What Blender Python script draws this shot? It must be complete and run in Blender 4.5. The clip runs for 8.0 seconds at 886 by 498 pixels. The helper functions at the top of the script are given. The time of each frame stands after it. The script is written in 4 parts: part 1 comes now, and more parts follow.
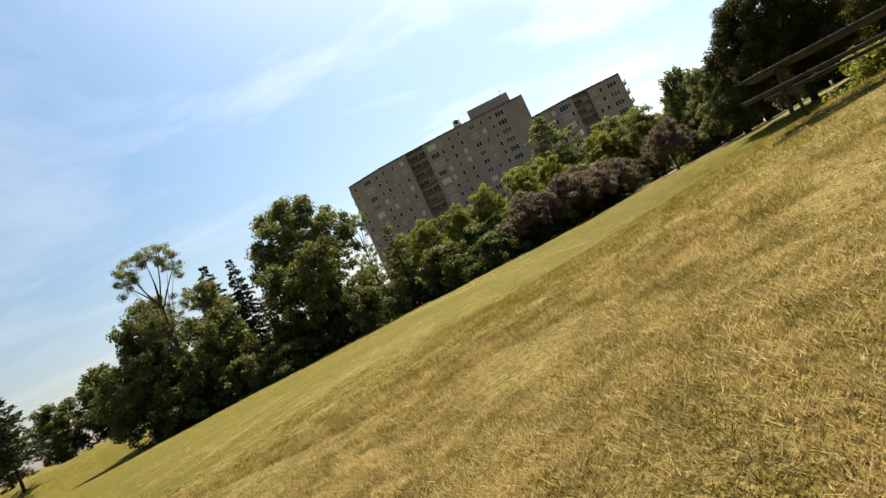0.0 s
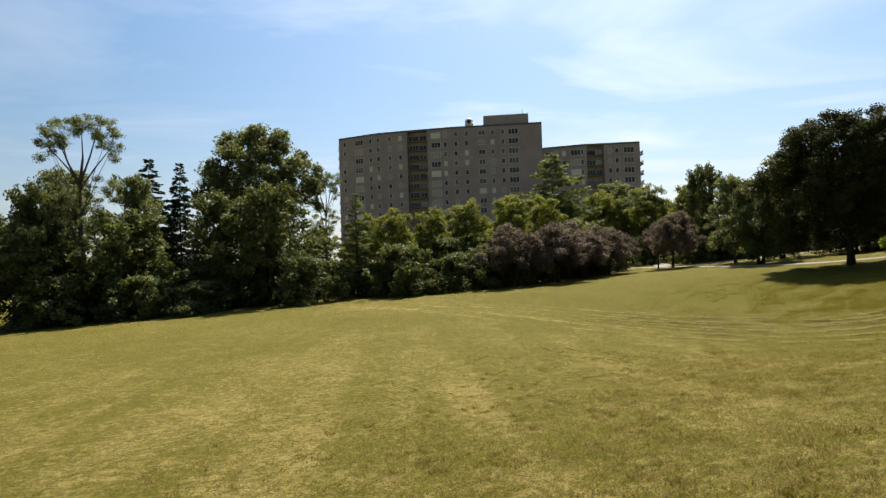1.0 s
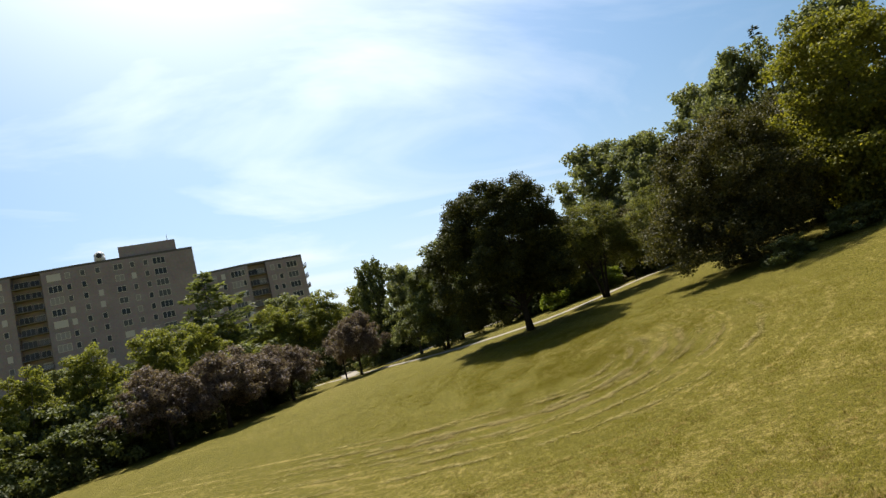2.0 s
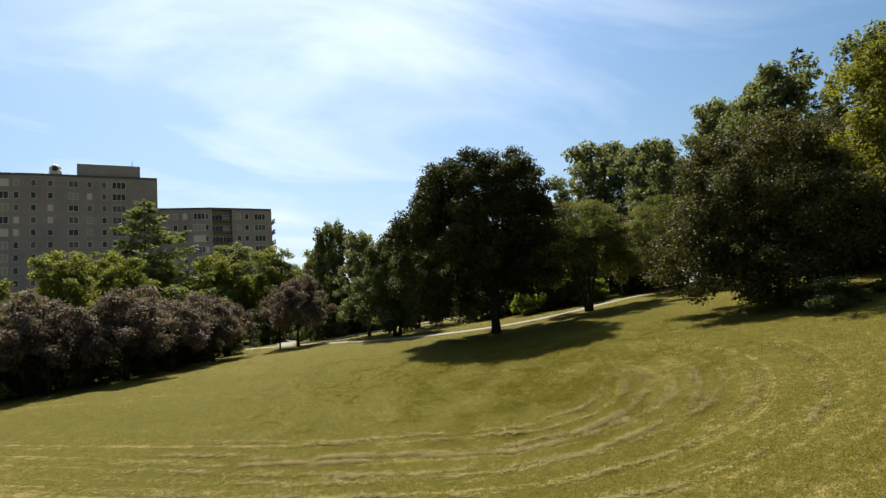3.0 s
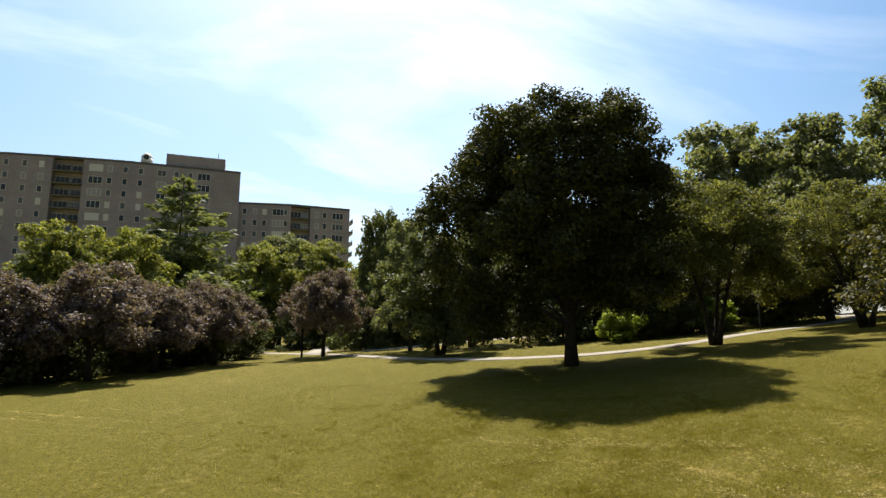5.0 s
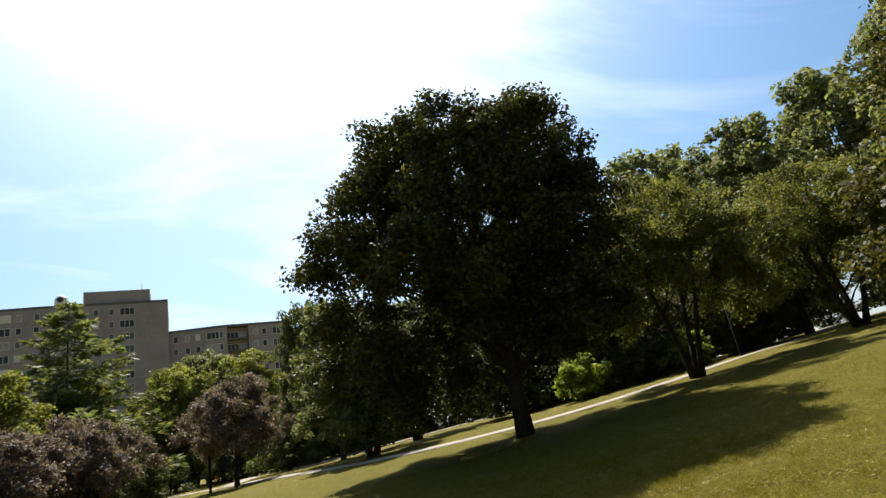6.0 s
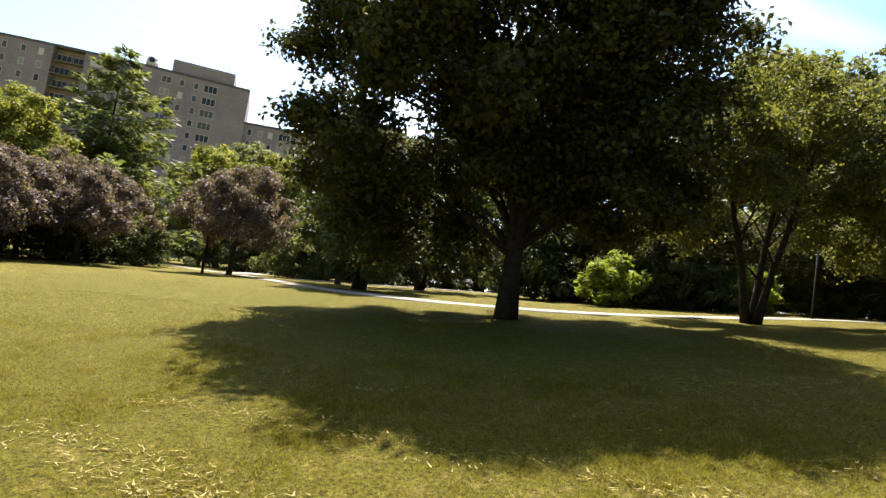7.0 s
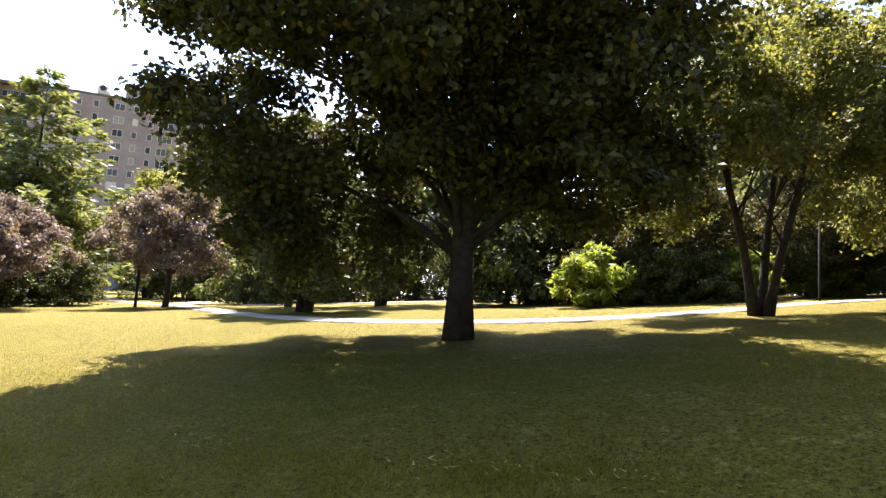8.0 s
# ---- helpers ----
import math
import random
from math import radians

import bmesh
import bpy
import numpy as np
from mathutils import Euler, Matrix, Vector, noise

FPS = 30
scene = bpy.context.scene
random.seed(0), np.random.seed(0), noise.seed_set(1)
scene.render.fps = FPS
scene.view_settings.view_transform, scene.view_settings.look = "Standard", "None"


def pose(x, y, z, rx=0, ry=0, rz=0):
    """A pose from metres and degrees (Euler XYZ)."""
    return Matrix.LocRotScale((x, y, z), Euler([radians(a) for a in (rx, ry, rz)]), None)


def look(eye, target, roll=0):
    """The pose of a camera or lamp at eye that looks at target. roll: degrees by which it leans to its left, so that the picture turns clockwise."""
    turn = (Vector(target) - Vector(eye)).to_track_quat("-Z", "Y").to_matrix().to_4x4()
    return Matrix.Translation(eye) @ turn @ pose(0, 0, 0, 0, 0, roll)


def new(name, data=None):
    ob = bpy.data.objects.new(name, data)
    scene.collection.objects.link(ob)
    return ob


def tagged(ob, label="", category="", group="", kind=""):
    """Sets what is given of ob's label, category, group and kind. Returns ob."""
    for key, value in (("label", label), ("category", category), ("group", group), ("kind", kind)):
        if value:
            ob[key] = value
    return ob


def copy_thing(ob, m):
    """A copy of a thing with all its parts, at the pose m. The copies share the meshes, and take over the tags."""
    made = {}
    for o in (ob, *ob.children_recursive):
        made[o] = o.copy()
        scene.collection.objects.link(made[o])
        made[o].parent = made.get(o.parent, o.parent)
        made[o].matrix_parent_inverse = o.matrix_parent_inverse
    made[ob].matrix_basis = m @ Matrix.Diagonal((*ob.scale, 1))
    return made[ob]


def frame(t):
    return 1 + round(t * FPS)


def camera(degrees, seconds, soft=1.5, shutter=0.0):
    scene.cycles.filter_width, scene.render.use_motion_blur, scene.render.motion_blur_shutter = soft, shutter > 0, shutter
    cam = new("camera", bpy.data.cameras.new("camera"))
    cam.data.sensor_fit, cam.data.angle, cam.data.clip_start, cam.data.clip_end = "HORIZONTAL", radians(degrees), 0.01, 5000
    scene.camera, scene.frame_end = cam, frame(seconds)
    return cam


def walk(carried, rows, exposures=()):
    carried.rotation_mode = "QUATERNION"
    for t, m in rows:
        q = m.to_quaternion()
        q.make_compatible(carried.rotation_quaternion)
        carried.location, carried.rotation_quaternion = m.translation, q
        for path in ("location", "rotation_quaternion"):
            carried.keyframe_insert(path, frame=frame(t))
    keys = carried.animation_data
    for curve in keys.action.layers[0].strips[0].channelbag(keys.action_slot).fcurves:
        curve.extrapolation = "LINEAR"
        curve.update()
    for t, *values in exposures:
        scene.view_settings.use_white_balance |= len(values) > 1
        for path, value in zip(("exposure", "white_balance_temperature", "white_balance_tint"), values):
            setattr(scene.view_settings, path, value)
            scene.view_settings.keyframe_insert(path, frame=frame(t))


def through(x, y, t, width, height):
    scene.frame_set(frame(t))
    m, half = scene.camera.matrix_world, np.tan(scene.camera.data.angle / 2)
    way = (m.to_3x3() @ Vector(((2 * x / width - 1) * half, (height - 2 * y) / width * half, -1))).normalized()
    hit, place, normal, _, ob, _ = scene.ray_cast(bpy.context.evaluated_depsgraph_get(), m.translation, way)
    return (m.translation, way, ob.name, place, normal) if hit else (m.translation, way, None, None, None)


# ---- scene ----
cam = camera(75.0, 8.0, soft=1.4)
ROWS = [  # seconds, place in metres, turn in degrees
    (0.0, 0.730, -0.930, 1.000, 93.61, 24.39, 1.80),
    (0.2, 0.640, -0.020, 1.420, 95.31, 19.84, -1.30),
    (0.5, 0.392, 1.549, 2.001, 97.39, 3.94, -3.40),
    (0.7, 0.516, 2.405, 2.341, 93.90, 1.55, -3.05),
    (1.0, 0.790, 4.294, 2.777, 91.47, 1.83, -3.29),
    (1.3, 1.424, 6.510, 3.004, 93.08, 14.45, -8.88),
    (1.5, 1.891, 8.189, 3.065, 92.97, 16.81, -17.80),
    (1.8, 2.931, 10.579, 2.995, 96.02, 15.24, -28.68),
    (2.0, 3.654, 11.662, 2.882, 98.73, 15.16, -34.05),
    (2.2, 4.387, 12.426, 2.805, 101.42, 15.31, -37.33),
    (3.3, 8.094, 16.849, 2.856, 94.00, 1.65, -36.71),
    (3.5, 8.901, 17.493, 2.780, 92.03, 1.19, -35.95),
    (4.0, 10.659, 18.857, 2.799, 87.03, 1.68, -34.52),
    (4.5, 12.002, 20.700, 3.025, 93.88, -1.19, -32.19),
    (4.7, 12.523, 21.208, 2.985, 96.09, -1.82, -30.48),
    (5.8, 16.074, 24.666, 2.405, 106.71, 7.72, -31.58),
    (6.0, 16.857, 25.132, 2.275, 108.05, 9.82, -32.45),
    (6.3, 17.837, 25.817, 2.027, 105.25, 6.02, -34.13),
    (6.5, 18.514, 26.250, 2.104, 100.96, 0.94, -33.52),
    (6.8, 19.389, 26.991, 2.139, 97.53, -8.18, -30.33),
    (7.0, 19.954, 27.325, 2.184, 94.84, -8.54, -28.92),
    (7.2, 20.311, 27.534, 2.268, 93.23, -7.73, -29.09),
    (7.5, 20.931, 28.084, 2.277, 90.99, -6.61, -29.56),
    (8.0, 21.826, 29.106, 2.418, 95.83, -3.55, -30.34),
]
walk(cam, [(t, pose(x, y, z, rx, ry, rz)) for t, x, y, z, rx, ry, rz in ROWS],
     [(0.0, 1.15, 7000, 14), (0.5, 0.94, 6550, 13), (1.0, 0.88, 6450, 14), (2.0, 0.93, 6550, 12), (3.5, 0.82, 6350, 13), (4.0, 0.88, 6350, 14), (4.5, 1.06, 6600, 13), (5.8, 1.18, 6400, 13), (6.5, 1.25, 6450, 16), (7.0, 1.9, 6450, 17), (7.5, 2.2, 6350, 23), (8.0, 2.82, 6200, 31)])

# ---------------------------------------------------------------- light
SUN_YAW, SUN_UP = 20.0, 59.0  # the sun stands ahead of the walk, beyond the maple
world = bpy.data.worlds.new("world")
scene.world = world
world.use_nodes = True
wn, wl = world.node_tree.nodes, world.node_tree.links
wn.clear()
sky = wn.new("ShaderNodeTexSky")
sky.sky_type = "NISHITA"
sky.sun_disc = False
sky.sun_elevation, sky.sun_rotation = radians(SUN_UP), radians(SUN_YAW)
sky.air_density, sky.dust_density, sky.ozone_density = 1.0, 1.2, 0.8
wcoord = wn.new("ShaderNodeTexCoord")
wsep = wn.new("ShaderNodeSeparateXYZ")
wl.new(wcoord.outputs["Generated"], wsep.inputs[0])
wz = wn.new("ShaderNodeMath"); wz.operation = "MAXIMUM"; wz.inputs[1].default_value = 0.06
wl.new(wsep.outputs["Z"], wz.inputs[0])
wdx = wn.new("ShaderNodeMath"); wdx.operation = "DIVIDE"
wdy = wn.new("ShaderNodeMath"); wdy.operation = "DIVIDE"
wl.new(wsep.outputs["X"], wdx.inputs[0]); wl.new(wz.outputs[0], wdx.inputs[1])
wl.new(wsep.outputs["Y"], wdy.inputs[0]); wl.new(wz.outputs[0], wdy.inputs[1])
wcomb = wn.new("ShaderNodeCombineXYZ")
wl.new(wdx.outputs[0], wcomb.inputs["X"]); wl.new(wdy.outputs[0], wcomb.inputs["Y"])
wmap = wn.new("ShaderNodeMapping")
wmap.inputs["Rotation"].default_value = (0, 0, radians(28))
wmap.inputs["Scale"].default_value = (0.55, 0.85, 1)
wl.new(wcomb.outputs[0], wmap.inputs["Vector"])
wnoise = wn.new("ShaderNodeTexNoise")
wnoise.inputs["Scale"].default_value = 0.75
wnoise.inputs["Detail"].default_value = 7
wnoise.inputs["Roughness"].default_value = 0.55
wnoise.inputs["Distortion"].default_value = 0.8
wl.new(wmap.outputs[0], wnoise.inputs["Vector"])
wramp = wn.new("ShaderNodeMapRange")
wramp.inputs["From Min"].default_value, wramp.inputs["From Max"].default_value = 0.47, 0.72
wramp.inputs["To Min"].default_value, wramp.inputs["To Max"].default_value = 0.0, 0.68
wl.new(wnoise.outputs["Fac"], wramp.inputs["Value"])


def world_math(op, x, y):
    node = wn.new("ShaderNodeMath")
    node.operation = op
    for slot, v in zip(node.inputs, (x, y)):
        if isinstance(v, (int, float)):
            slot.default_value = v
        else:
            wl.new(v, slot)
    return node.outputs[0]


# thin high cloud scatters the sun's light forward: a wide pale veil round the sun
a, e = radians(SUN_YAW), radians(SUN_UP)
sun_way = Vector((math.sin(a) * math.cos(e), math.cos(a) * math.cos(e), math.sin(e)))
wdot = wn.new("ShaderNodeVectorMath"); wdot.operation = "DOT_PRODUCT"
wl.new(wcoord.outputs["Generated"], wdot.inputs[0])
wdot.inputs[1].default_value = sun_way
toward = world_math("MAXIMUM", wdot.outputs["Value"], 0.0)
veil = world_math("POWER", toward, 9.0)
haze = world_math("POWER", toward, 2.0)
thin_cloud = world_math("MULTIPLY", wramp.outputs[0], world_math("ADD", world_math("MULTIPLY", haze, 0.85), 0.15))
low = world_math("POWER", world_math("SUBTRACT", 1.0, world_math("MAXIMUM", wsep.outputs["Z"], 0.0)), 7.0)
horizon = world_math("MULTIPLY", low, world_math("ADD", world_math("MULTIPLY", haze, 0.9), 0.3))
cover = world_math("MINIMUM", world_math("ADD", world_math("ADD", thin_cloud, horizon), world_math("MULTIPLY", veil, 0.36)), 1.0)
glow = world_math("ADD", world_math("MULTIPLY", veil, 18.0), world_math("ADD", world_math("MULTIPLY", haze, 12.0), 6.0))
wcloud = wn.new("ShaderNodeVectorMath"); wcloud.operation = "SCALE"
wcloud.inputs[0].default_value = (0.97, 1.0, 1.03)
wl.new(glow, wcloud.inputs["Scale"])
wmix = wn.new("ShaderNodeMix"); wmix.data_type = "RGBA"
wl.new(cover, wmix.inputs["Factor"])
whue = wn.new("ShaderNodeHueSaturation")
whue.inputs["Hue"].default_value, whue.inputs["Saturation"].default_value = 0.487, 1.25
wl.new(sky.outputs[0], whue.inputs["Color"])
# damp summer air: the clear sky is brighter on the sun's side
wclear = wn.new("ShaderNodeVectorMath"); wclear.operation = "SCALE"
wl.new(whue.outputs[0], wclear.inputs[0])
wl.new(world_math("ADD", world_math("MULTIPLY", toward, 1.4), 0.42), wclear.inputs["Scale"])
wl.new(wclear.outputs[0], wmix.inputs["A"])
wl.new(wcloud.outputs[0], wmix.inputs["B"])
wbg = wn.new("ShaderNodeBackground")
wbg.inputs["Strength"].default_value = 0.055
wl.new(wmix.outputs["Result"], wbg.inputs["Color"])
wout = wn.new("ShaderNodeOutputWorld")
wl.new(wbg.outputs[0], wout.inputs[0])

sun = new("sun", bpy.data.lights.new("sun", "SUN"))
sun.data.energy, sun.data.angle, sun.data.color = 5.0, radians(0.53), (1.0, 0.95, 0.86)
sun.matrix_world = look(sun_way * 100, (0, 0, 0))


# ---------------------------------------------------------------- materials
def material(name, rough=0.8, metal=0.0):
    m = bpy.data.materials.new(name)
    m.use_nodes = True
    b = m.node_tree.nodes["Principled BSDF"]
    b.inputs["Roughness"].default_value = rough
    b.inputs["Metallic"].default_value = metal
    return m, m.node_tree.nodes, m.node_tree.links, b


def ramp(n, stops):
    r = n.new("ShaderNodeValToRGB")
    while len(r.color_ramp.elements) < len(stops):
        r.color_ramp.elements.new(0.5)
    for el, (p, c) in zip(r.color_ramp.elements, stops):
        el.position, el.color = p, (*c, 1)
    return r


def noise_tex(n, l, scale, detail=4, rough=0.55, vector=None):
    t = n.new("ShaderNodeTexNoise")
    t.inputs["Scale"].default_value, t.inputs["Detail"].default_value, t.inputs["Roughness"].default_value = scale, detail, rough
    if vector is None:
        c = n.new("ShaderNodeTexCoord")
        vector = c.outputs["Object"]
    l.new(vector, t.inputs["Vector"])
    return t


def mixed(n, l, fac, a, b, mode="MIX"):
    x = n.new("ShaderNodeMix")
    x.data_type, x.blend_type = "RGBA", mode
    for slot, v in (("Factor", fac), ("A", a), ("B", b)):
        if isinstance(v, (tuple, float, int)):
            x.inputs[slot].default_value = (*v, 1) if isinstance(v, tuple) else v
        else:
            l.new(v, x.inputs[slot])
    return x.outputs["Result"]


def bumped(n, l, b, height, strength=0.4, distance=0.02):
    k = n.new("ShaderNodeBump")
    k.inputs["Strength"].default_value, k.inputs["Distance"].default_value = strength, distance
    l.new(height, k.inputs["Height"])
    l.new(k.outputs[0], b.inputs["Normal"])


def simple(name, c1, c2, scale=6.0, rough=0.8, metal=0.0, bump=0.3, dist=0.01):
    m, n, l, b = material(name, rough, metal)
    t = noise_tex(n, l, scale, 5)
    t2 = noise_tex(n, l, scale * 9, 3)
    r = ramp(n, [(0.3, c1), (0.7, c2)])
    l.new(t.outputs["Fac"], r.inputs[0])
    dark = mixed(n, l, 0.35, r.outputs[0], t2.outputs["Color"], "OVERLAY")
    b.inputs["Specular IOR Level"].default_value = 0.15
    hs = n.new("ShaderNodeHueSaturation")
    hs.inputs["Saturation"].default_value = 0.9
    l.new(dark, hs.inputs["Color"])
    l.new(hs.outputs[0], b.inputs["Base Color"])
    bumped(n, l, b, t2.outputs["Fac"], bump, dist)
    return m


def leaf_material(name, dark, light, odd=None, through=0.35, rough=0.65, gloss=0.18):
    """Leaves: each one has a tone of its own; part of the light passes through."""
    m, n, l, b = material(name, rough)
    g = n.new("ShaderNodeNewGeometry")
    stops = [(0.0, dark), (0.75, light)] + ([(0.93, light), (1.0, odd)] if odd else [])
    r = ramp(n, stops)
    l.new(g.outputs["Random Per Island"], r.inputs[0])
    t = noise_tex(n, l, 0.45, 2)
    r2 = ramp(n, [(0.3, (0.72, 0.72, 0.72)), (0.7, (1.25, 1.25, 1.25))])
    l.new(t.outputs["Fac"], r2.inputs[0])
    col = mixed(n, l, 1.0, r.outputs[0], r2.outputs[0], "MULTIPLY")
    l.new(col, b.inputs["Base Color"])
    b.inputs["Specular IOR Level"].default_value = gloss
    tr = n.new("ShaderNodeBsdfTranslucent")
    warm = mixed(n, l, 1.0, col, (1.5, 1.45, 0.6), "MULTIPLY")
    l.new(warm, tr.inputs["Color"])
    mx = n.new("ShaderNodeMixShader")
    mx.inputs[0].default_value = through
    l.new(b.outputs[0], mx.inputs[1]); l.new(tr.outputs[0], mx.inputs[2])
    out = n["Material Output"]
    l.new(mx.outputs[0], out.inputs["Surface"])
    return m


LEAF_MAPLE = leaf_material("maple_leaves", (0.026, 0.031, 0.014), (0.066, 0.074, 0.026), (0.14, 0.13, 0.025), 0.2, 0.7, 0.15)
LEAF_MID = leaf_material("elm_leaves", (0.05, 0.062, 0.025), (0.125, 0.145, 0.052), None, 0.28)
# green leaves darkened in colour for shrubs that stand in the woods' shade
LEAF_SHADED = leaf_material("shaded_undergrowth_leaves", (0.028, 0.036, 0.014), (0.075, 0.09, 0.032), (0.12, 0.12, 0.04), 0.15, 0.8, 0.08)
LEAF_GREY = leaf_material("ash_leaves", (0.07, 0.083, 0.042), (0.18, 0.198, 0.1), None, 0.38)
LEAF_BRIGHT = leaf_material("buckthorn_leaves", (0.082, 0.098, 0.022), (0.2, 0.212, 0.052), (0.25, 0.235, 0.06), 0.4)
LEAF_OLIVE = leaf_material("locust_leaves", (0.05, 0.058, 0.02), (0.132, 0.14, 0.046), (0.19, 0.165, 0.05), 0.45)
LEAF_CRAB = leaf_material("crab_apple_leaves", (0.026, 0.028, 0.010), (0.080, 0.077, 0.027), (0.16, 0.13, 0.05), 0.3)
LEAF_PURPLE = leaf_material("plum_leaves", (0.066, 0.05, 0.052), (0.175, 0.138, 0.136), (0.26, 0.21, 0.185), 0.3)
LEAF_WILLOW = leaf_material("buckthorn_slope_leaves", (0.07, 0.078, 0.014), (0.17, 0.17, 0.03), (0.24, 0.21, 0.06), 0.42)
LEAF_SUMAC = leaf_material("sumac_leaves", (0.085, 0.12, 0.02), (0.21, 0.26, 0.05), None, 0.5)
NEEDLE = leaf_material("spruce_needles", (0.018, 0.032, 0.022), (0.05, 0.07, 0.042), None, 0.12)
NEEDLE_PINE = leaf_material("pine_needles", (0.065, 0.082, 0.036), (0.145, 0.165, 0.075), None, 0.35)
BARK = simple("bark", (0.055, 0.045, 0.036), (0.13, 0.11, 0.09), 7.0, 0.92, 0, 0.9, 0.03)
BARK_DARK = simple("dark_bark", (0.022, 0.018, 0.015), (0.058, 0.047, 0.038), 8.0, 0.92, 0, 0.9, 0.03)
CONCRETE = simple("path_concrete", (0.19, 0.168, 0.128), (0.27, 0.242, 0.19), 1.4, 0.9, 0, 0.25, 0.006)
BRICK = simple("brown_brick", (0.275, 0.238, 0.258), (0.365, 0.32, 0.345), 0.25, 0.9, 0, 0.2, 0.02)
PARAPET = simple("roof_metal", (0.10, 0.095, 0.09), (0.15, 0.14, 0.135), 1.0, 0.7)
SLAB = simple("balcony_concrete", (0.17, 0.16, 0.15), (0.25, 0.24, 0.22), 1.0, 0.85)
RAIL = simple("balcony_rail", (0.05, 0.05, 0.055), (0.08, 0.08, 0.085), 2.0, 0.5)
FRAME = simple("window_frame_paint", (0.55, 0.54, 0.52), (0.7, 0.68, 0.65), 3.0, 0.6)
WHITE = simple("white_metal", (0.62, 0.62, 0.6), (0.75, 0.75, 0.73), 2.0, 0.5)
WOOD = simple("weathered_wood", (0.04, 0.035, 0.03), (0.09, 0.078, 0.066), 9.0, 0.85, 0, 0.5, 0.01)
IRON = simple("dark_iron", (0.010, 0.010, 0.011), (0.020, 0.019, 0.018), 6.0, 0.95, 0.0)

m_, n_, l_, b_ = material("window_glass", 0.12)
oi_ = n_.new("ShaderNodeObjectInfo")
r_ = ramp(n_, [(0.0, (0.03, 0.035, 0.04)), (0.42, (0.10, 0.105, 0.11)), (0.62, (0.36, 0.35, 0.34)), (0.8, (0.66, 0.65, 0.62))])
r_.color_ramp.interpolation = "CONSTANT"
l_.new(oi_.outputs["Random"], r_.inputs[0])
l_.new(r_.outputs[0], b_.inputs["Base Color"])
GLASS = m_


def lawn_material():
    """Dry mown lawn: green and straw in patches, with the mower's turning bands."""
    m, n, l, b = material("lawn", 0.95)
    c = n.new("ShaderNodeTexCoord")
    pos = c.outputs["Object"]
    big = noise_tex(n, l, 0.16, 3, 0.6, pos)
    mid = noise_tex(n, l, 1.3, 4, 0.65, pos)
    fine = noise_tex(n, l, 22.0, 4, 0.7, pos)
    hair = noise_tex(n, l, 30.0, 5, 0.85, pos)
    green = mixed(n, l, fine.outputs["Fac"], (0.049, 0.043, 0.004), (0.150, 0.132, 0.012))
    straw = mixed(n, l, fine.outputs["Fac"], (0.145, 0.105, 0.026), (0.40, 0.315, 0.105))
    # bands of the mower: rings round the end of its turn
    mp = n.new("ShaderNodeMapping")
    mp.vector_type = "POINT"
    mp.inputs["Location"].default_value = (-RING[0], -RING[1], 0)
    l.new(pos, mp.inputs["Vector"])
    mp2 = n.new("ShaderNodeMapping")
    mp2.inputs["Rotation"].default_value = (0, 0, radians(RING[2]))
    l.new(mp.outputs[0], mp2.inputs["Vector"])
    sp = n.new("ShaderNodeSeparateXYZ")
    l.new(mp2.outputs[0], sp.inputs[0])
    # distance to a segment along x: a stadium shape
    clampx = n.new("ShaderNodeClamp")
    clampx.inputs["Min"].default_value, clampx.inputs["Max"].default_value = -RING[3], 0.0
    l.new(sp.outputs["X"], clampx.inputs["Value"])
    dx = n.new("ShaderNodeMath"); dx.operation = "SUBTRACT"
    l.new(sp.outputs["X"], dx.inputs[0]); l.new(clampx.outputs[0], dx.inputs[1])
    cb = n.new("ShaderNodeCombineXYZ")
    l.new(dx.outputs[0], cb.inputs["X"]); l.new(sp.outputs["Y"], cb.inputs["Y"])
    ln = n.new("ShaderNodeVectorMath"); ln.operation = "LENGTH"
    l.new(cb.outputs[0], ln.inputs[0])
    # streaks run along the mower's way: stretched noise in ring distance and arc length
    at = n.new("ShaderNodeMath"); at.operation = "ARCTAN2"
    l.new(dx.outputs[0], at.inputs[0]); l.new(sp.outputs["Y"], at.inputs[1])
    arc = n.new("ShaderNodeMath"); arc.operation = "MULTIPLY_ADD"; arc.inputs[1].default_value = 4.5
    l.new(at.outputs[0], arc.inputs[0]); l.new(clampx.outputs[0], arc.inputs[2])
    across = n.new("ShaderNodeMath"); across.operation = "MULTIPLY"; across.inputs[1].default_value = 3.0
    l.new(ln.outputs["Value"], across.inputs[0])
    along = n.new("ShaderNodeMath"); along.operation = "MULTIPLY"; along.inputs[1].default_value = 0.06
    l.new(arc.outputs[0], along.inputs[0])
    way = n.new("ShaderNodeCombineXYZ")
    l.new(across.outputs[0], way.inputs["X"]); l.new(along.outputs[0], way.inputs["Y"])
    streak = noise_tex(n, l, 1.0, 3, 0.6, way.outputs[0])
    band = ramp(n, [(0.52, (0, 0, 0)), (0.63, (1, 1, 1))])
    l.new(streak.outputs["Fac"], band.inputs[0])
    zone = ramp(n, [(0.0, (0, 0, 0)), (0.16, (0.0, 0.0, 0.0)), (0.24, (1, 1, 1)), (0.5, (0.9, 0.9, 0.9)), (0.66, (0.5, 0.5, 0.5)), (0.9, (0.12, 0.12, 0.12))])
    zf = n.new("ShaderNodeMath"); zf.operation = "MULTIPLY"; zf.inputs[1].default_value = 1 / 12.0
    l.new(ln.outputs["Value"], zf.inputs[0]); l.new(zf.outputs[0], zone.inputs[0])
    near_side = n.new("ShaderNodeMapRange")
    near_side.inputs["From Min"].default_value, near_side.inputs["From Max"].default_value = 6.5, 0.0
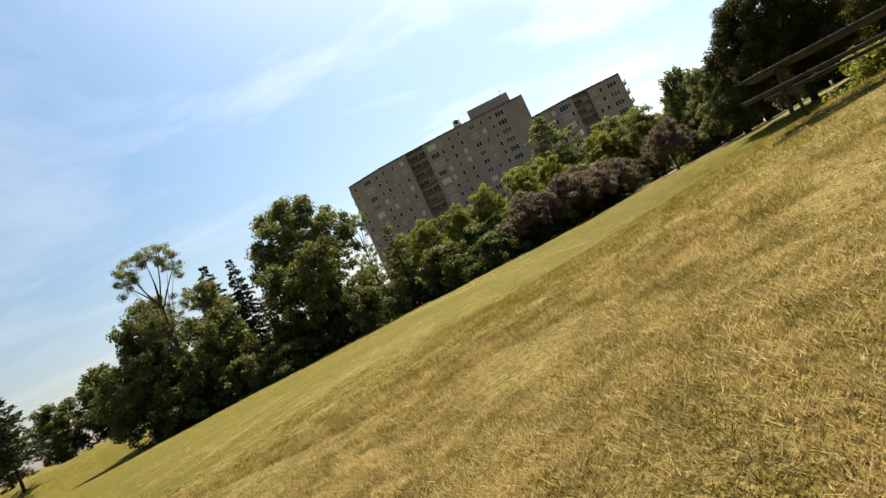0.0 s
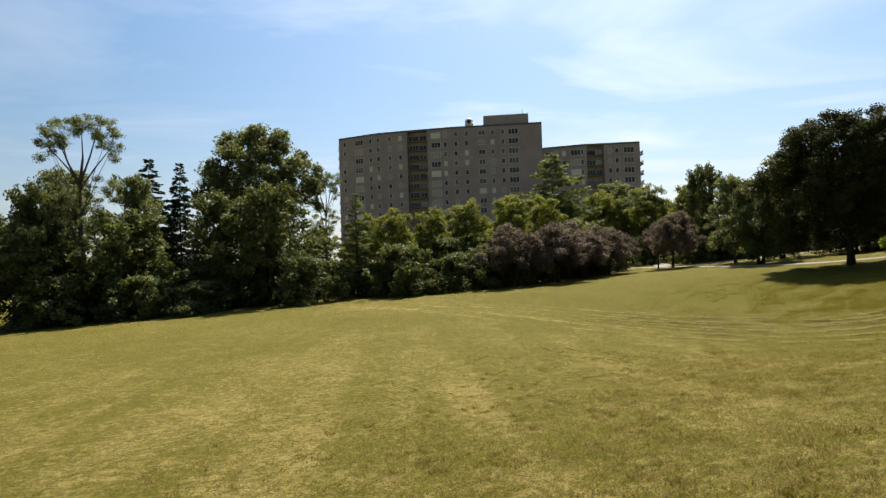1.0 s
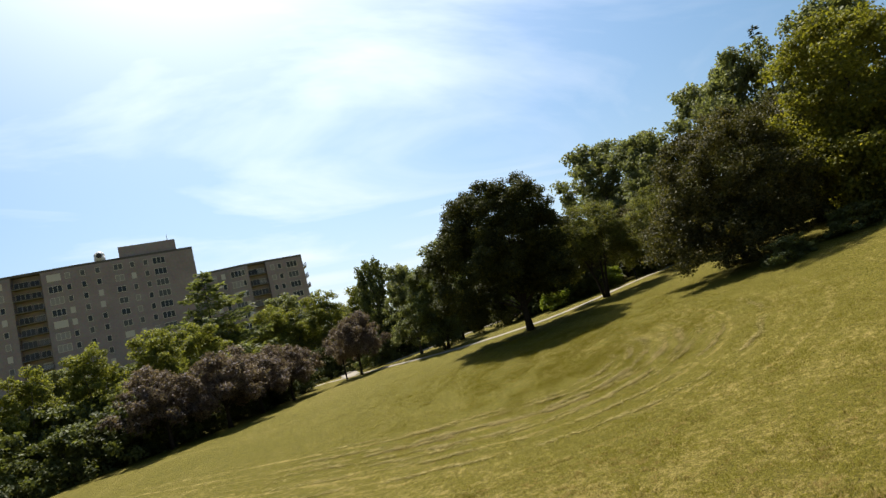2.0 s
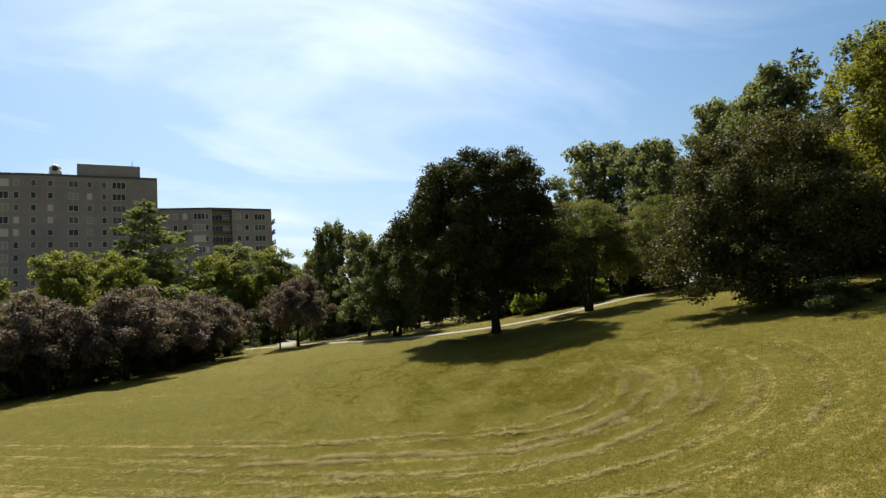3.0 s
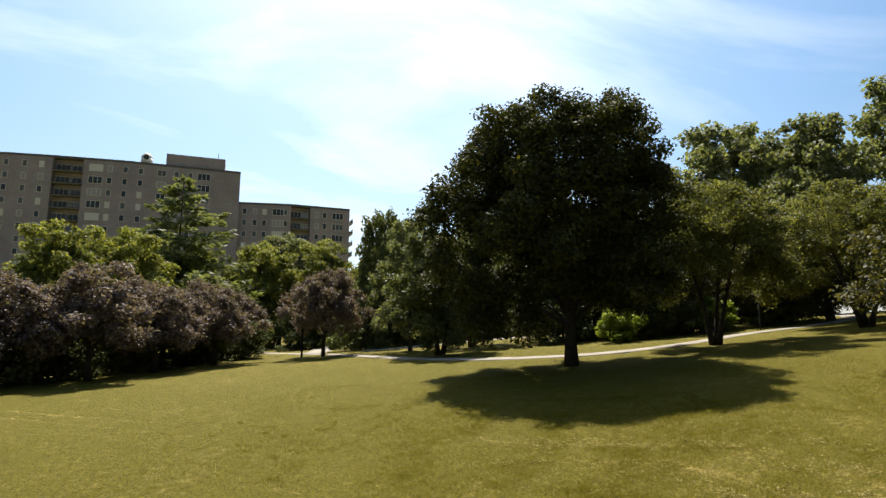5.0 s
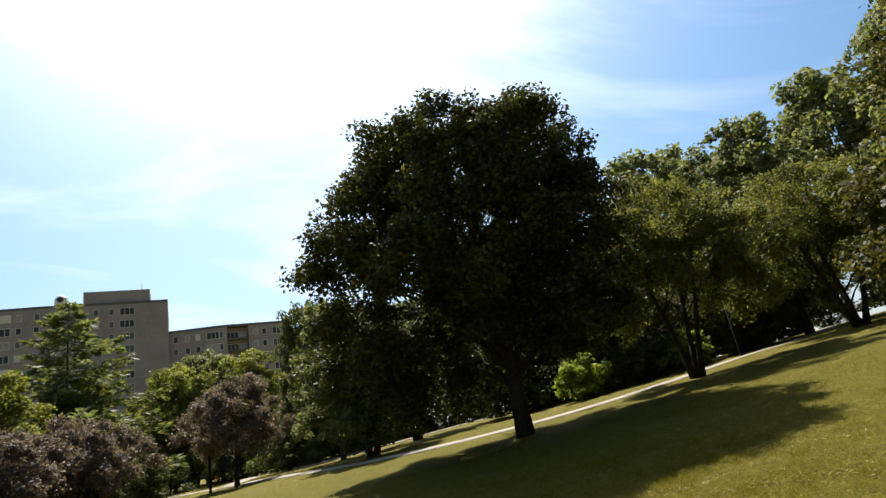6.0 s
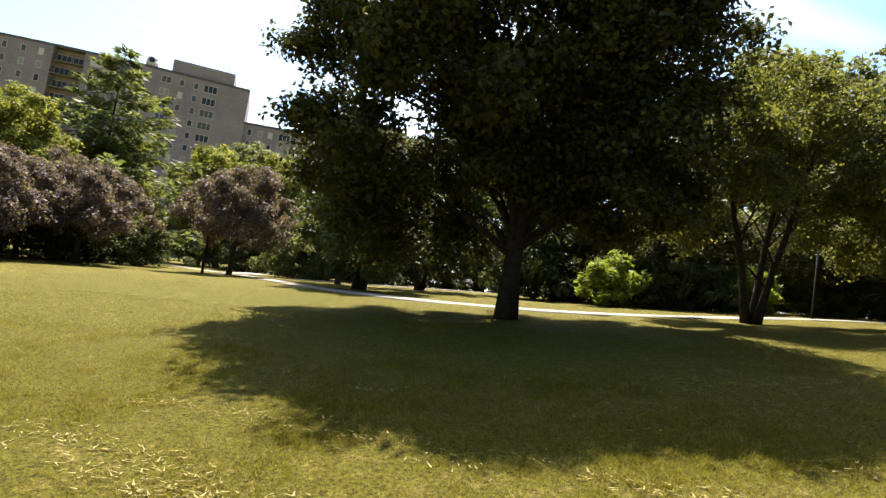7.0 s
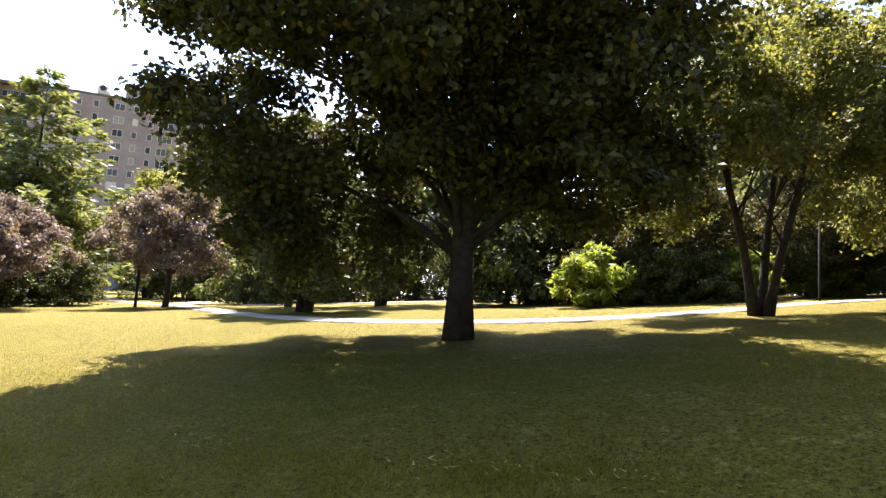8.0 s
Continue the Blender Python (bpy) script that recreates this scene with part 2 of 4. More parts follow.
    near_side.inputs["To Min"].default_value, near_side.inputs["To Max"].default_value = 0.12, 1.0
    l.new(sp.outputs["Y"], near_side.inputs["Value"])
    gated = mixed(n, l, 1.0, zone.outputs[0], near_side.outputs[0], "MULTIPLY")
    broken = noise_tex(n, l, 2.6, 5, 0.75, pos)
    br = ramp(n, [(0.34, (0.25, 0.25, 0.25)), (0.60, (1.3, 1.3, 1.3))])
    l.new(broken.outputs["Fac"], br.inputs[0])
    bz = mixed(n, l, 1.0, mixed(n, l, 1.0, band.outputs[0], gated, "MULTIPLY"), br.outputs[0], "MULTIPLY")
    patch = mixed(n, l, 0.5, big.outputs["Fac"], mid.outputs["Fac"])
    pr = ramp(n, [(0.44, (0.10, 0.10, 0.10)), (0.68, (0.58, 0.58, 0.58))])
    l.new(patch, pr.inputs[0])
    # the driest ground lies where the walk begins
    dm = n.new("ShaderNodeMapping")
    dm.inputs["Location"].default_value = (-0.5 / 11, -1.0 / 11, 0)
    dm.inputs["Scale"].default_value = (1 / 11, 1 / 11, 0)
    l.new(pos, dm.inputs["Vector"])
    dg = n.new("ShaderNodeTexGradient"); dg.gradient_type = "SPHERICAL"
    l.new(dm.outputs[0], dg.inputs["Vector"])
    dry = mixed(n, l, 1.0, dg.outputs["Color"], mid.outputs["Color"], "MULTIPLY")
    dryf = n.new("ShaderNodeMath"); dryf.operation = "MULTIPLY"; dryf.inputs[1].default_value = 1.5
    l.new(dry, dryf.inputs[0])
    pr2 = mixed(n, l, 1.0, pr.outputs[0], dryf.outputs[0], "ADD")
    # greener in the lower ground about the maple
    gm = n.new("ShaderNodeMapping")
    gm.inputs["Location"].default_value = (-20.0 / 19, -36.0 / 19, 0)
    gm.inputs["Scale"].default_value = (1 / 19, 1 / 19, 0)
    l.new(pos, gm.inputs["Vector"])
    gg = n.new("ShaderNodeTexGradient"); gg.gradient_type = "SPHERICAL"
    l.new(gm.outputs[0], gg.inputs["Vector"])
    damp = n.new("ShaderNodeMath"); damp.operation = "MULTIPLY"; damp.inputs[1].default_value = 0.38
    l.new(gg.outputs["Fac"], damp.inputs[0])
    pr2 = mixed(n, l, 1.0, pr2, damp.outputs[0], "SUBTRACT")
    # broad soft lanes where the mower went to and fro on the first slope
    lm = n.new("ShaderNodeMapping")
    lm.inputs["Rotation"].default_value = (0, 0, radians(8))
    lm.inputs["Scale"].default_value = (0.55, 0.035, 0)
    l.new(pos, lm.inputs["Vector"])
    lanes = noise_tex(n, l, 1.0, 2, 0.5, lm.outputs[0])
    lr = ramp(n, [(0.46, (0, 0, 0)), (0.58, (0.42, 0.42, 0.42))])
    l.new(lanes.outputs["Fac"], lr.inputs[0])
    lg = n.new("ShaderNodeMapping")
    lg.inputs["Location"].default_value = (-1.0 / 22, -14.0 / 22, 0)
    lg.inputs["Scale"].default_value = (1 / 22, 1 / 22, 0)
    l.new(pos, lg.inputs["Vector"])
    lf = n.new("ShaderNodeTexGradient"); lf.gradient_type = "SPHERICAL"
    l.new(lg.outputs[0], lf.inputs["Vector"])
    pr2 = mixed(n, l, 1.0, pr2, mixed(n, l, 1.0, lr.outputs[0], lf.outputs["Color"], "MULTIPLY"), "ADD")
    fac = mixed(n, l, 1.0, pr2, mixed(n, l, 1.0, bz, (0.7, 0.7, 0.7), "MULTIPLY"), "ADD")
    # single tufts are either green or straw: the share of straw sets how many
    tuft = noise_tex(n, l, 6.0, 7, 0.82, pos)
    tc = n.new("ShaderNodeMath"); tc.operation = "MULTIPLY_ADD"; tc.inputs[1].default_value = 4.2; tc.inputs[2].default_value = -2.28
    l.new(tuft.outputs["Fac"], tc.inputs[0])
    share = n.new("ShaderNodeMath"); share.operation = "ADD"; share.use_clamp = True
    l.new(tc.outputs[0], share.inputs[0]); l.new(fac, share.inputs[1])
    col = mixed(n, l, share.outputs[0], green, straw)
    spot = ramp(n, [(0.38, (0.22, 0.21, 0.19)), (0.56, (1.25, 1.25, 1.25))])
    l.new(hair.outputs["Fac"], spot.inputs[0])
    l.new(mixed(n, l, 1.0, col, spot.outputs[0], "MULTIPLY"), b.inputs["Base Color"])
    b.inputs["Specular IOR Level"].default_value = 0.1
    hsum = mixed(n, l, 0.5, fine.outputs["Fac"], hair.outputs["Fac"])
    bumped(n, l, b, hsum, 0.9, 0.07)
    return m


RING = (18.3, 27.3, 53.0, 34.0)  # centre, heading and straight length of the mower's turn
LAWN = lawn_material()


# ---------------------------------------------------------------- tools
def part(name, bm, mat, parent, label=""):
    me = bpy.data.meshes.new(name)
    bm.to_mesh(me)
    bm.free()
    ob = new(name, me)
    me.materials.append(mat)
    ob.parent = parent
    return tagged(ob, label)


def thing(name, x, y, z, label, category, group="", rz=0.0):
    ob = new(name)
    ob.matrix_basis = pose(x, y, z, 0, 0, rz)
    return tagged(ob, label, category, group)


def raw_mesh(name, verts, faces, mat, parent=None):
    """A mesh from numpy arrays; all faces have the same number of corners."""
    me = bpy.data.meshes.new(name)
    k = faces.shape[1]
    me.vertices.add(len(verts)); me.loops.add(faces.size); me.polygons.add(len(faces))
    me.vertices.foreach_set("co", np.asarray(verts, dtype=np.float32).ravel())
    me.loops.foreach_set("vertex_index", np.asarray(faces, dtype=np.int32).ravel())
    me.polygons.foreach_set("loop_start", np.arange(0, faces.size, k, dtype=np.int32))
    me.update(calc_edges=True)
    me.materials.append(mat)
    ob = new(name, me)
    ob.parent = parent
    return ob


def box(bm, x0, x1, y0, y1, z0, z1, bevel=0.0):
    g = bmesh.ops.create_cube(bm, size=1)
    bmesh.ops.scale(bm, vec=(x1 - x0, y1 - y0, z1 - z0), verts=g["verts"])
    bmesh.ops.translate(bm, vec=((x0 + x1) / 2, (y0 + y1) / 2, (z0 + z1) / 2), verts=g["verts"])
    if bevel:
        ed = list({ed for v in g["verts"] for ed in v.link_edges})
        bmesh.ops.bevel(bm, geom=ed, offset=bevel, segments=1, affect="EDGES")
    return g["verts"]


def tube(bm, points, radii, sides=8):
    """A tapered tube along a line of points."""
    rings = []
    for i, p in enumerate(points):
        p = Vector(p)
        d = (Vector(points[min(i + 1, len(points) - 1)]) - Vector(points[max(i - 1, 0)])).normalized()
        u = d.cross(Vector((0.3, 0.9, 0.1))).normalized()
        w = d.cross(u)
        rings.append([bm.verts.new(p + (u * math.cos(q) + w * math.sin(q)) * radii[i]) for q in (2 * math.pi * k / sides for k in range(sides))])
    for r0, r1 in zip(rings, rings[1:]):
        for k in range(sides):
            f = bm.faces.new((r0[k], r0[(k + 1) % sides], r1[(k + 1) % sides], r1[k]))
            f.smooth = True
    bm.faces.new(rings[-1])
    bm.faces.new(list(reversed(rings[0])))


# ---------------------------------------------------------------- ground
GROUND_COEF = [0.088151, 0.060126, 0.006076, 0.00065245, -0.00050788, 0.00024228, 2.2475e-05, -2.0036e-05, 0.66, -1.2062]


def ground(x, y):
    """Height of the lawn: a slope that climbs to the right, with a swell at the start, a shallow dip and a bank under the road."""
    X, Y = 50 * np.tanh(x / 50), 60 * np.tanh((y - 30) / 60)
    z = GROUND_COEF
    swell = np.exp(-((x - 8) ** 2 + (y - 7) ** 2) / 50)
    dip = np.exp(-((x - 14) ** 2 + (y - 24) ** 2) / 162)
    bank = 2.6 / (1 + np.exp(-np.clip((-0.62 * x + 0.78 * y - 66) / 2.0, -30, 30))) / (1 + np.exp(-np.clip((13 - 0.78 * x - 0.62 * y) / 1.5, -30, 30)))
    return bank + z[0] + z[1] * X + z[2] * Y + z[3] * X * X + z[4] * X * Y + z[5] * Y * Y + z[6] * X ** 3 + z[7] * X * X * Y + z[8] * swell + z[9] * dip


def gz(x, y):
    return float(ground(np.float64(x), np.float64(y)))


near_x = np.arange(-60, 80.1, 0.8)
near_y = np.arange(-30, 110.1, 0.8)
grow = np.cumsum(1.0 * 1.22 ** np.arange(32))
gx = np.concatenate([near_x[0] - grow[::-1], near_x, near_x[-1] + grow])
gy = np.concatenate([near_y[0] - grow[::-1], near_y, near_y[-1] + grow])
XX, YY = np.meshgrid(gx, gy, indexing="ij")
rough = np.random.default_rng(4).normal(0, 0.012, XX.shape)
ZZ = ground(XX, YY) + rough
nx, ny = XX.shape
ids = np.arange(nx * ny).reshape(nx, ny)
quads = np.stack([ids[:-1, :-1], ids[1:, :-1], ids[1:, 1:], ids[:-1, 1:]], -1).reshape(-1, 4)
lawn = raw_mesh("ground", np.stack([XX, YY, ZZ], -1).reshape(-1, 3), quads, LAWN)
for pol in (lawn.data.polygons,):
    pol.foreach_set("use_smooth", np.ones(len(pol), dtype=bool))
tagged(lawn, "sloping mown lawn of dry straw and olive green grass", "lawn", kind="structure")


def spline(points, step=0.5):
    """Points evenly along a smooth curve through the given ones."""
    out = []
    p = [Vector((*q, 0)) for q in points]
    for i in range(len(p) - 1):
        p0, p1, p2, p3 = p[max(i - 1, 0)], p[i], p[i + 1], p[min(i + 2, len(p) - 1)]
        k = max(2, int((p2 - p1).length / step))
        for j in range(k):
            t = j / k
            out.append(0.5 * ((2 * p1) + (p2 - p0) * t + (2 * p0 - 5 * p1 + 4 * p2 - p3) * t * t + (3 * p1 - p0 - 3 * p2 + p3) * t ** 3))
    out.append(p[-1])
    return out


def footpath(name, points, width, label, lift=0.03):
    line = spline(points)
    verts, faces = [], []
    for i, p in enumerate(line):
        d = (line[min(i + 1, len(line) - 1)] - line[max(i - 1, 0)]).normalized()
        s = Vector((-d.y, d.x, 0))
        for k, f in enumerate((-0.5, -0.5, -0.25, 0, 0.25, 0.5, 0.5)):
            q = p + s * width * f * (1 + 0.06 * noise.noise((p.x * 0.5, p.y * 0.5, k)))
            verts.append((q.x, q.y, gz(q.x, q.y) + (-0.15 if k in (0, 6) else lift)))
    for i in range(len(line) - 1):
        for k in range(6):
            faces.append((i * 7 + k, i * 7 + k + 1, i * 7 + 8 + k, i * 7 + 7 + k))
    ob = raw_mesh(name, np.array(verts), np.array(faces)[:, ::-1], CONCRETE)
    return tagged(ob, label, "footpath", kind="structure")


footpath("path", [(22.0, 78), (22.3, 70), (22.9, 64), (23.9, 59), (24.7, 54.5), (25.0, 50), (25.3, 45.5), (26.3, 41.8), (28.2, 38.8), (30.4, 37.3), (33, 36.7), (36, 36.8), (40, 36.2), (44, 36.6), (51, 40), (60, 47)], 0.85, "pale concrete footpath curving across the lawn", 0.012)
footpath("path_branch", [(24.4, 57), (26.5, 62), (28.5, 68), (29, 78)], 1.5, "pale concrete path branching off between the shrubs", 0.026)
footpath("path_far", [(27, 55.5), (32.5, 55), (37.5, 54.8), (44, 52), (54, 50)], 1.6, "pale far footpath behind the lawn", 0.022)
footpath("road", [(-72, 42), (-58, 51), (-49, 56.9), (-44.5, 60.4), (-41.5, 62.7), (-38.5, 65.5), (-36, 72)], 2.6, "pale grey road on the bank beyond the lawn", 0.05)


# ---------------------------------------------------------------- trees
def leaf_cloud(rng, centres, radii, count, size, long=1.0):
    """Corner points of count leaves, strewn loosely through the clumps."""
    w = radii ** 2
    pick = rng.choice(len(centres), count, p=w / w.sum())
    d = rng.normal(size=(count, 3))
    d /= np.linalg.norm(d, axis=1)[:, None]
    out = rng.random(count) ** 0.45 * rng.choice([1.0, 1.0, 1.0, 1.25], count)
    pos = centres[pick] + d * (radii[pick] * out * 1.08)[:, None] * np.array([1.05, 1.05, 0.85])
    nrm = d * 0.6 + rng.normal(size=(count, 3)) * 0.75 + np.array([0, 0, 0.65])
    nrm /= np.linalg.norm(nrm, axis=1)[:, None]
    u = np.cross(nrm, rng.normal(size=(count, 3)))
    u /= np.linalg.norm(u, axis=1)[:, None] + 1e-9
    v = np.cross(nrm, u)
    s = size * (0.55 + 0.9 * rng.random(count))[:, None]
    fold = nrm * s * 0.22
    verts = np.stack([pos - u * s * long, pos - v * s * 0.66 + fold, pos + u * s * long, pos + v * s * 0.66 + fold], 1).reshape(-1, 3)
    return verts, np.arange(count * 4).reshape(-1, 4)


def profile(shape, t):
    """Half width of a crown at the share t of its height."""
    if shape == "round":
        return math.sin(math.pi * (0.12 + 0.82 * t)) ** 0.6
    if shape == "oval":
        return math.sin(math.pi * (0.20 + 0.78 * t)) ** 0.6
    if shape == "vase":
        return (0.5 + 0.55 * math.sin(math.pi * 0.62 * t)) * (1.0 if t < 0.72 else math.sqrt(max(0.02, 1 - ((t - 0.72) / 0.29) ** 2)))
    if shape == "tall":
        return math.sin(math.pi * (0.10 + 0.86 * t)) ** 0.7 * (1.1 - 0.45 * t)
    return math.sqrt(max(0.01, 1 - t ** 2.4))  # mound


def clumps(rng, h, w, base, n, shape="round", rb=0.13, lean=0.0, twigs=4):
    """Boughs on the crown's envelope, each with a spray of smaller clumps; their centres and sizes."""
    lobes = [(rng.uniform(0, 6.283), rng.uniform(0.1, 1.0), rng.uniform(0.72, 1.22)) for _ in range(9)]
    boughs = max(8, n // twigs)
    cs, rs = [], []
    for i in range(boughs):
        t = 0.03 + 0.97 * ((i + rng.random()) / boughs) ** 0.92
        ang = i * 2.39996 + rng.uniform(-0.5, 0.5)
        lob = 1.0
        for la, lt, lf in lobes:
            lob *= 1 + (lf - 1) * math.exp(-((math.cos(ang - la) - 1) ** 2) * 2.5 - ((t - lt) ** 2) * 14)
        reach = profile(shape, t) * lob * w / 2
        r = reach * (rng.uniform(0.55, 1.0) if rng.random() < 0.72 else rng.uniform(0.05, 0.55))
        p = np.array([r * math.cos(ang) + lean * t * h, r * math.sin(ang), base + t * (h - base) * 0.95])
        k = twigs + int(rng.integers(-2, 3))
        spread = w * rb * 1.3
        sub = p + np.clip(rng.normal(size=(k, 3)), -1.7, 1.7) * spread * np.array([0.8, 0.8, 0.75])
        cs.append(sub)
        rs.append(w * rb * rng.uniform(0.5, 1.05, k))
    c, rad = np.vstack(cs), np.concatenate(rs)
    c[:, 2] = np.where(c[:, 2] > h - rad * 0.5, 2 * (h - rad * 0.5) - c[:, 2], c[:, 2])
    return c, rad


def lobe_clumps(rng, lobes, heading=0.0, bough=0.9, spacing=1.5, twigs=15, clump=0.29):
    """Clumps of a crown that is a union of rounded lobes (side, ahead, up, and their three half widths): boughs stand on the skin, each a flattened heap of small clumps."""
    cs, rs = [], []
    L = np.array(lobes, dtype=float)
    for i, q in enumerate(L):
        area = 4 * math.pi * (((q[3] * q[4]) ** 1.6 + (q[3] * q[5]) ** 1.6 + (q[4] * q[5]) ** 1.6) / 3) ** (1 / 1.6)
        n = max(5, int(area / spacing))
        k = np.arange(n) + rng.uniform(-0.3, 0.3, n)  # evenly over the lobe
        up = 1 - 2 * (k + 0.5) / n
        ang = k * 2.39996 + rng.uniform(0, 6.28)
        flat = np.sqrt(np.maximum(0.0, 1 - up * up))
        d = np.stack([flat * np.cos(ang), flat * np.sin(ang), up], 1)
        for kind in ("skin", "inner"):
            reach = rng.uniform(0.70, 1.0, n) if kind == "skin" else rng.uniform(0.15, 0.6, n)
            p = q[:3] + d * q[3:6] * reach[:, None]
            deep = np.full(n, 9.0)
            for j, o in enumerate(L):
                if j != i:
                    deep = np.minimum(deep, np.linalg.norm((p - o[:3]) / o[3:6], axis=1))
            for c, e, far in zip(p, d, deep):
                if far < (0.66 if kind == "skin" else 0.2):
                    continue
                r = bough * rng.uniform(0.6, 1.1)
                m = twigs if kind == "skin" else twigs // 4
                v = rng.normal(size=(m, 3)) * 0.9 + e * 0.7 + np.array([0, 0, 0.35])
                v /= np.linalg.norm(v, axis=1)[:, None]
                cs.append(c + v * (r * rng.uniform(0.35, 1.0, m))[:, None] * np.array([1, 1, 0.62]))
                rs.append(clump * rng.uniform(0.65, 1.3, m))
    c, rad = np.vstack(cs), np.concatenate(rs)
    a = radians(heading)  # side and ahead, turned into x and y
    x, y = c[:, 0] * math.cos(a) + c[:, 1] * math.sin(a), -c[:, 0] * math.sin(a) + c[:, 1] * math.cos(a)
    return np.stack([x, y, np.maximum(c[:, 2], rad * 0.7)], 1), rad


def broadleaf(name, x, y, h, w, base, leaf, label, category="tree", leaves=14000, size=0.11, trunk=0.2, shape="round", nclump=130, rb=0.13, seed=1, bark=None, stems=1, group="", lean=0.0, rz=0.0, shift=(0.0, 0.0), limbs=True, long=1.0, lobes=None, heading=0.0, bough=0.9, spacing=1.5, twigs=15, clump=0.29, forks=0):
    """A tree: trunk with limbs that reach into the clumps, and a crown of single leaves."""
    rng = np.random.default_rng(seed)
    ob = thing(name, x, y, gz(x, y) - 0.03, label, category, group, rz)
    if lobes:
        c, rad = lobe_clumps(rng, lobes, heading, bough, spacing, twigs, clump)
    else:
        c, rad = clumps(rng, h, w, base, nclump, shape, rb, lean)
        c[:, :2] += np.array(shift) * np.minimum(1.0, c[:, 2:3] / (0.4 * h))
    for s in range(stems):
        bm = bmesh.new()
        off = Vector((0, 0, 0)) if stems == 1 else Vector((math.cos(s * 2.2 + seed), math.sin(s * 2.2 + seed), 0)) * trunk * 1.35
        tip = Vector((lean * h * 0.7 + shift[0] * 0.8 + rng.uniform(-1, 1) * w * 0.05, shift[1] * 0.8 + rng.uniform(-1, 1) * w * 0.05, h * 0.78)) + off * (1 if stems == 1 else (w * 0.16 / trunk))
        line, rads = [], []
        for i in range(9):
            t = i / 8
            p = off.lerp(tip, t) + Vector((noise.noise((seed, t * 2.5, s)), noise.noise((seed + 9, t * 2.5, s)), 0)) * 0.045 * h * t
            line.append(p)
            rads.append(trunk * ((1 - t) ** 0.75 * 0.92 + 0.07) * (1.3 if i == 0 else 1.0))
        tube(bm, line, rads, 10)
        mine = [i for i in range(len(c)) if i % stems == s]
        rng.shuffle(mine)
        for i in mine[: max(5, (40 if leaves > 100000 else 13) // stems - forks)]:
            q = Vector(c[i])
            t = min(0.88, max(0.16, (q.z / h) * 0.62))
            a0 = line[int(t * 8)].lerp(line[min(8, int(t * 8) + 1)], t * 8 - int(t * 8))
            r0 = max(0.012, trunk * (1 - t) ** 0.9 * 0.42)
            m1 = a0.lerp(q, 0.45) + Vector((0, 0, 0.05 * h * (1 if q.z > a0.z else 0.3)))
            limb = bmesh.new() if limbs else bm
            tube(limb, [a0, a0.lerp(m1, 0.5) + Vector((0, 0, 0.01 * h)), m1, q], [r0, r0 * 0.75, r0 * 0.5, 0.008], 5)
            if limbs:
                part("limb", limb, bark or BARK, ob)
        for q in (lobes or [])[:forks]:  # stout forks into the first lobes
            a = radians(heading)
            q = Vector((q[0] * math.cos(a) + q[1] * math.sin(a), -q[0] * math.sin(a) + q[1] * math.cos(a), q[2] + 0.3 * q[5]))
            a0 = line[7].lerp(line[6], rng.uniform(0, 0.6))
            m1 = a0.lerp(q, 0.5) + Vector((rng.uniform(-0.2, 0.2), rng.uniform(-0.2, 0.2), -0.05 * (q - a0).length))
            limb = bmesh.new()
            tube(limb, [a0, m1, q], [trunk * 0.36, trunk * 0.24, 0.02], 7)
            part("limb", limb, bark or BARK, ob)
        part("trunk", bm, bark or BARK, ob)
    v, f = leaf_cloud(rng, c, rad, leaves, size, long)
    v[:, 2] = np.maximum(v[:, 2], 0.04)
    crown = raw_mesh("crown", v, f, leaf, ob)
    return ob


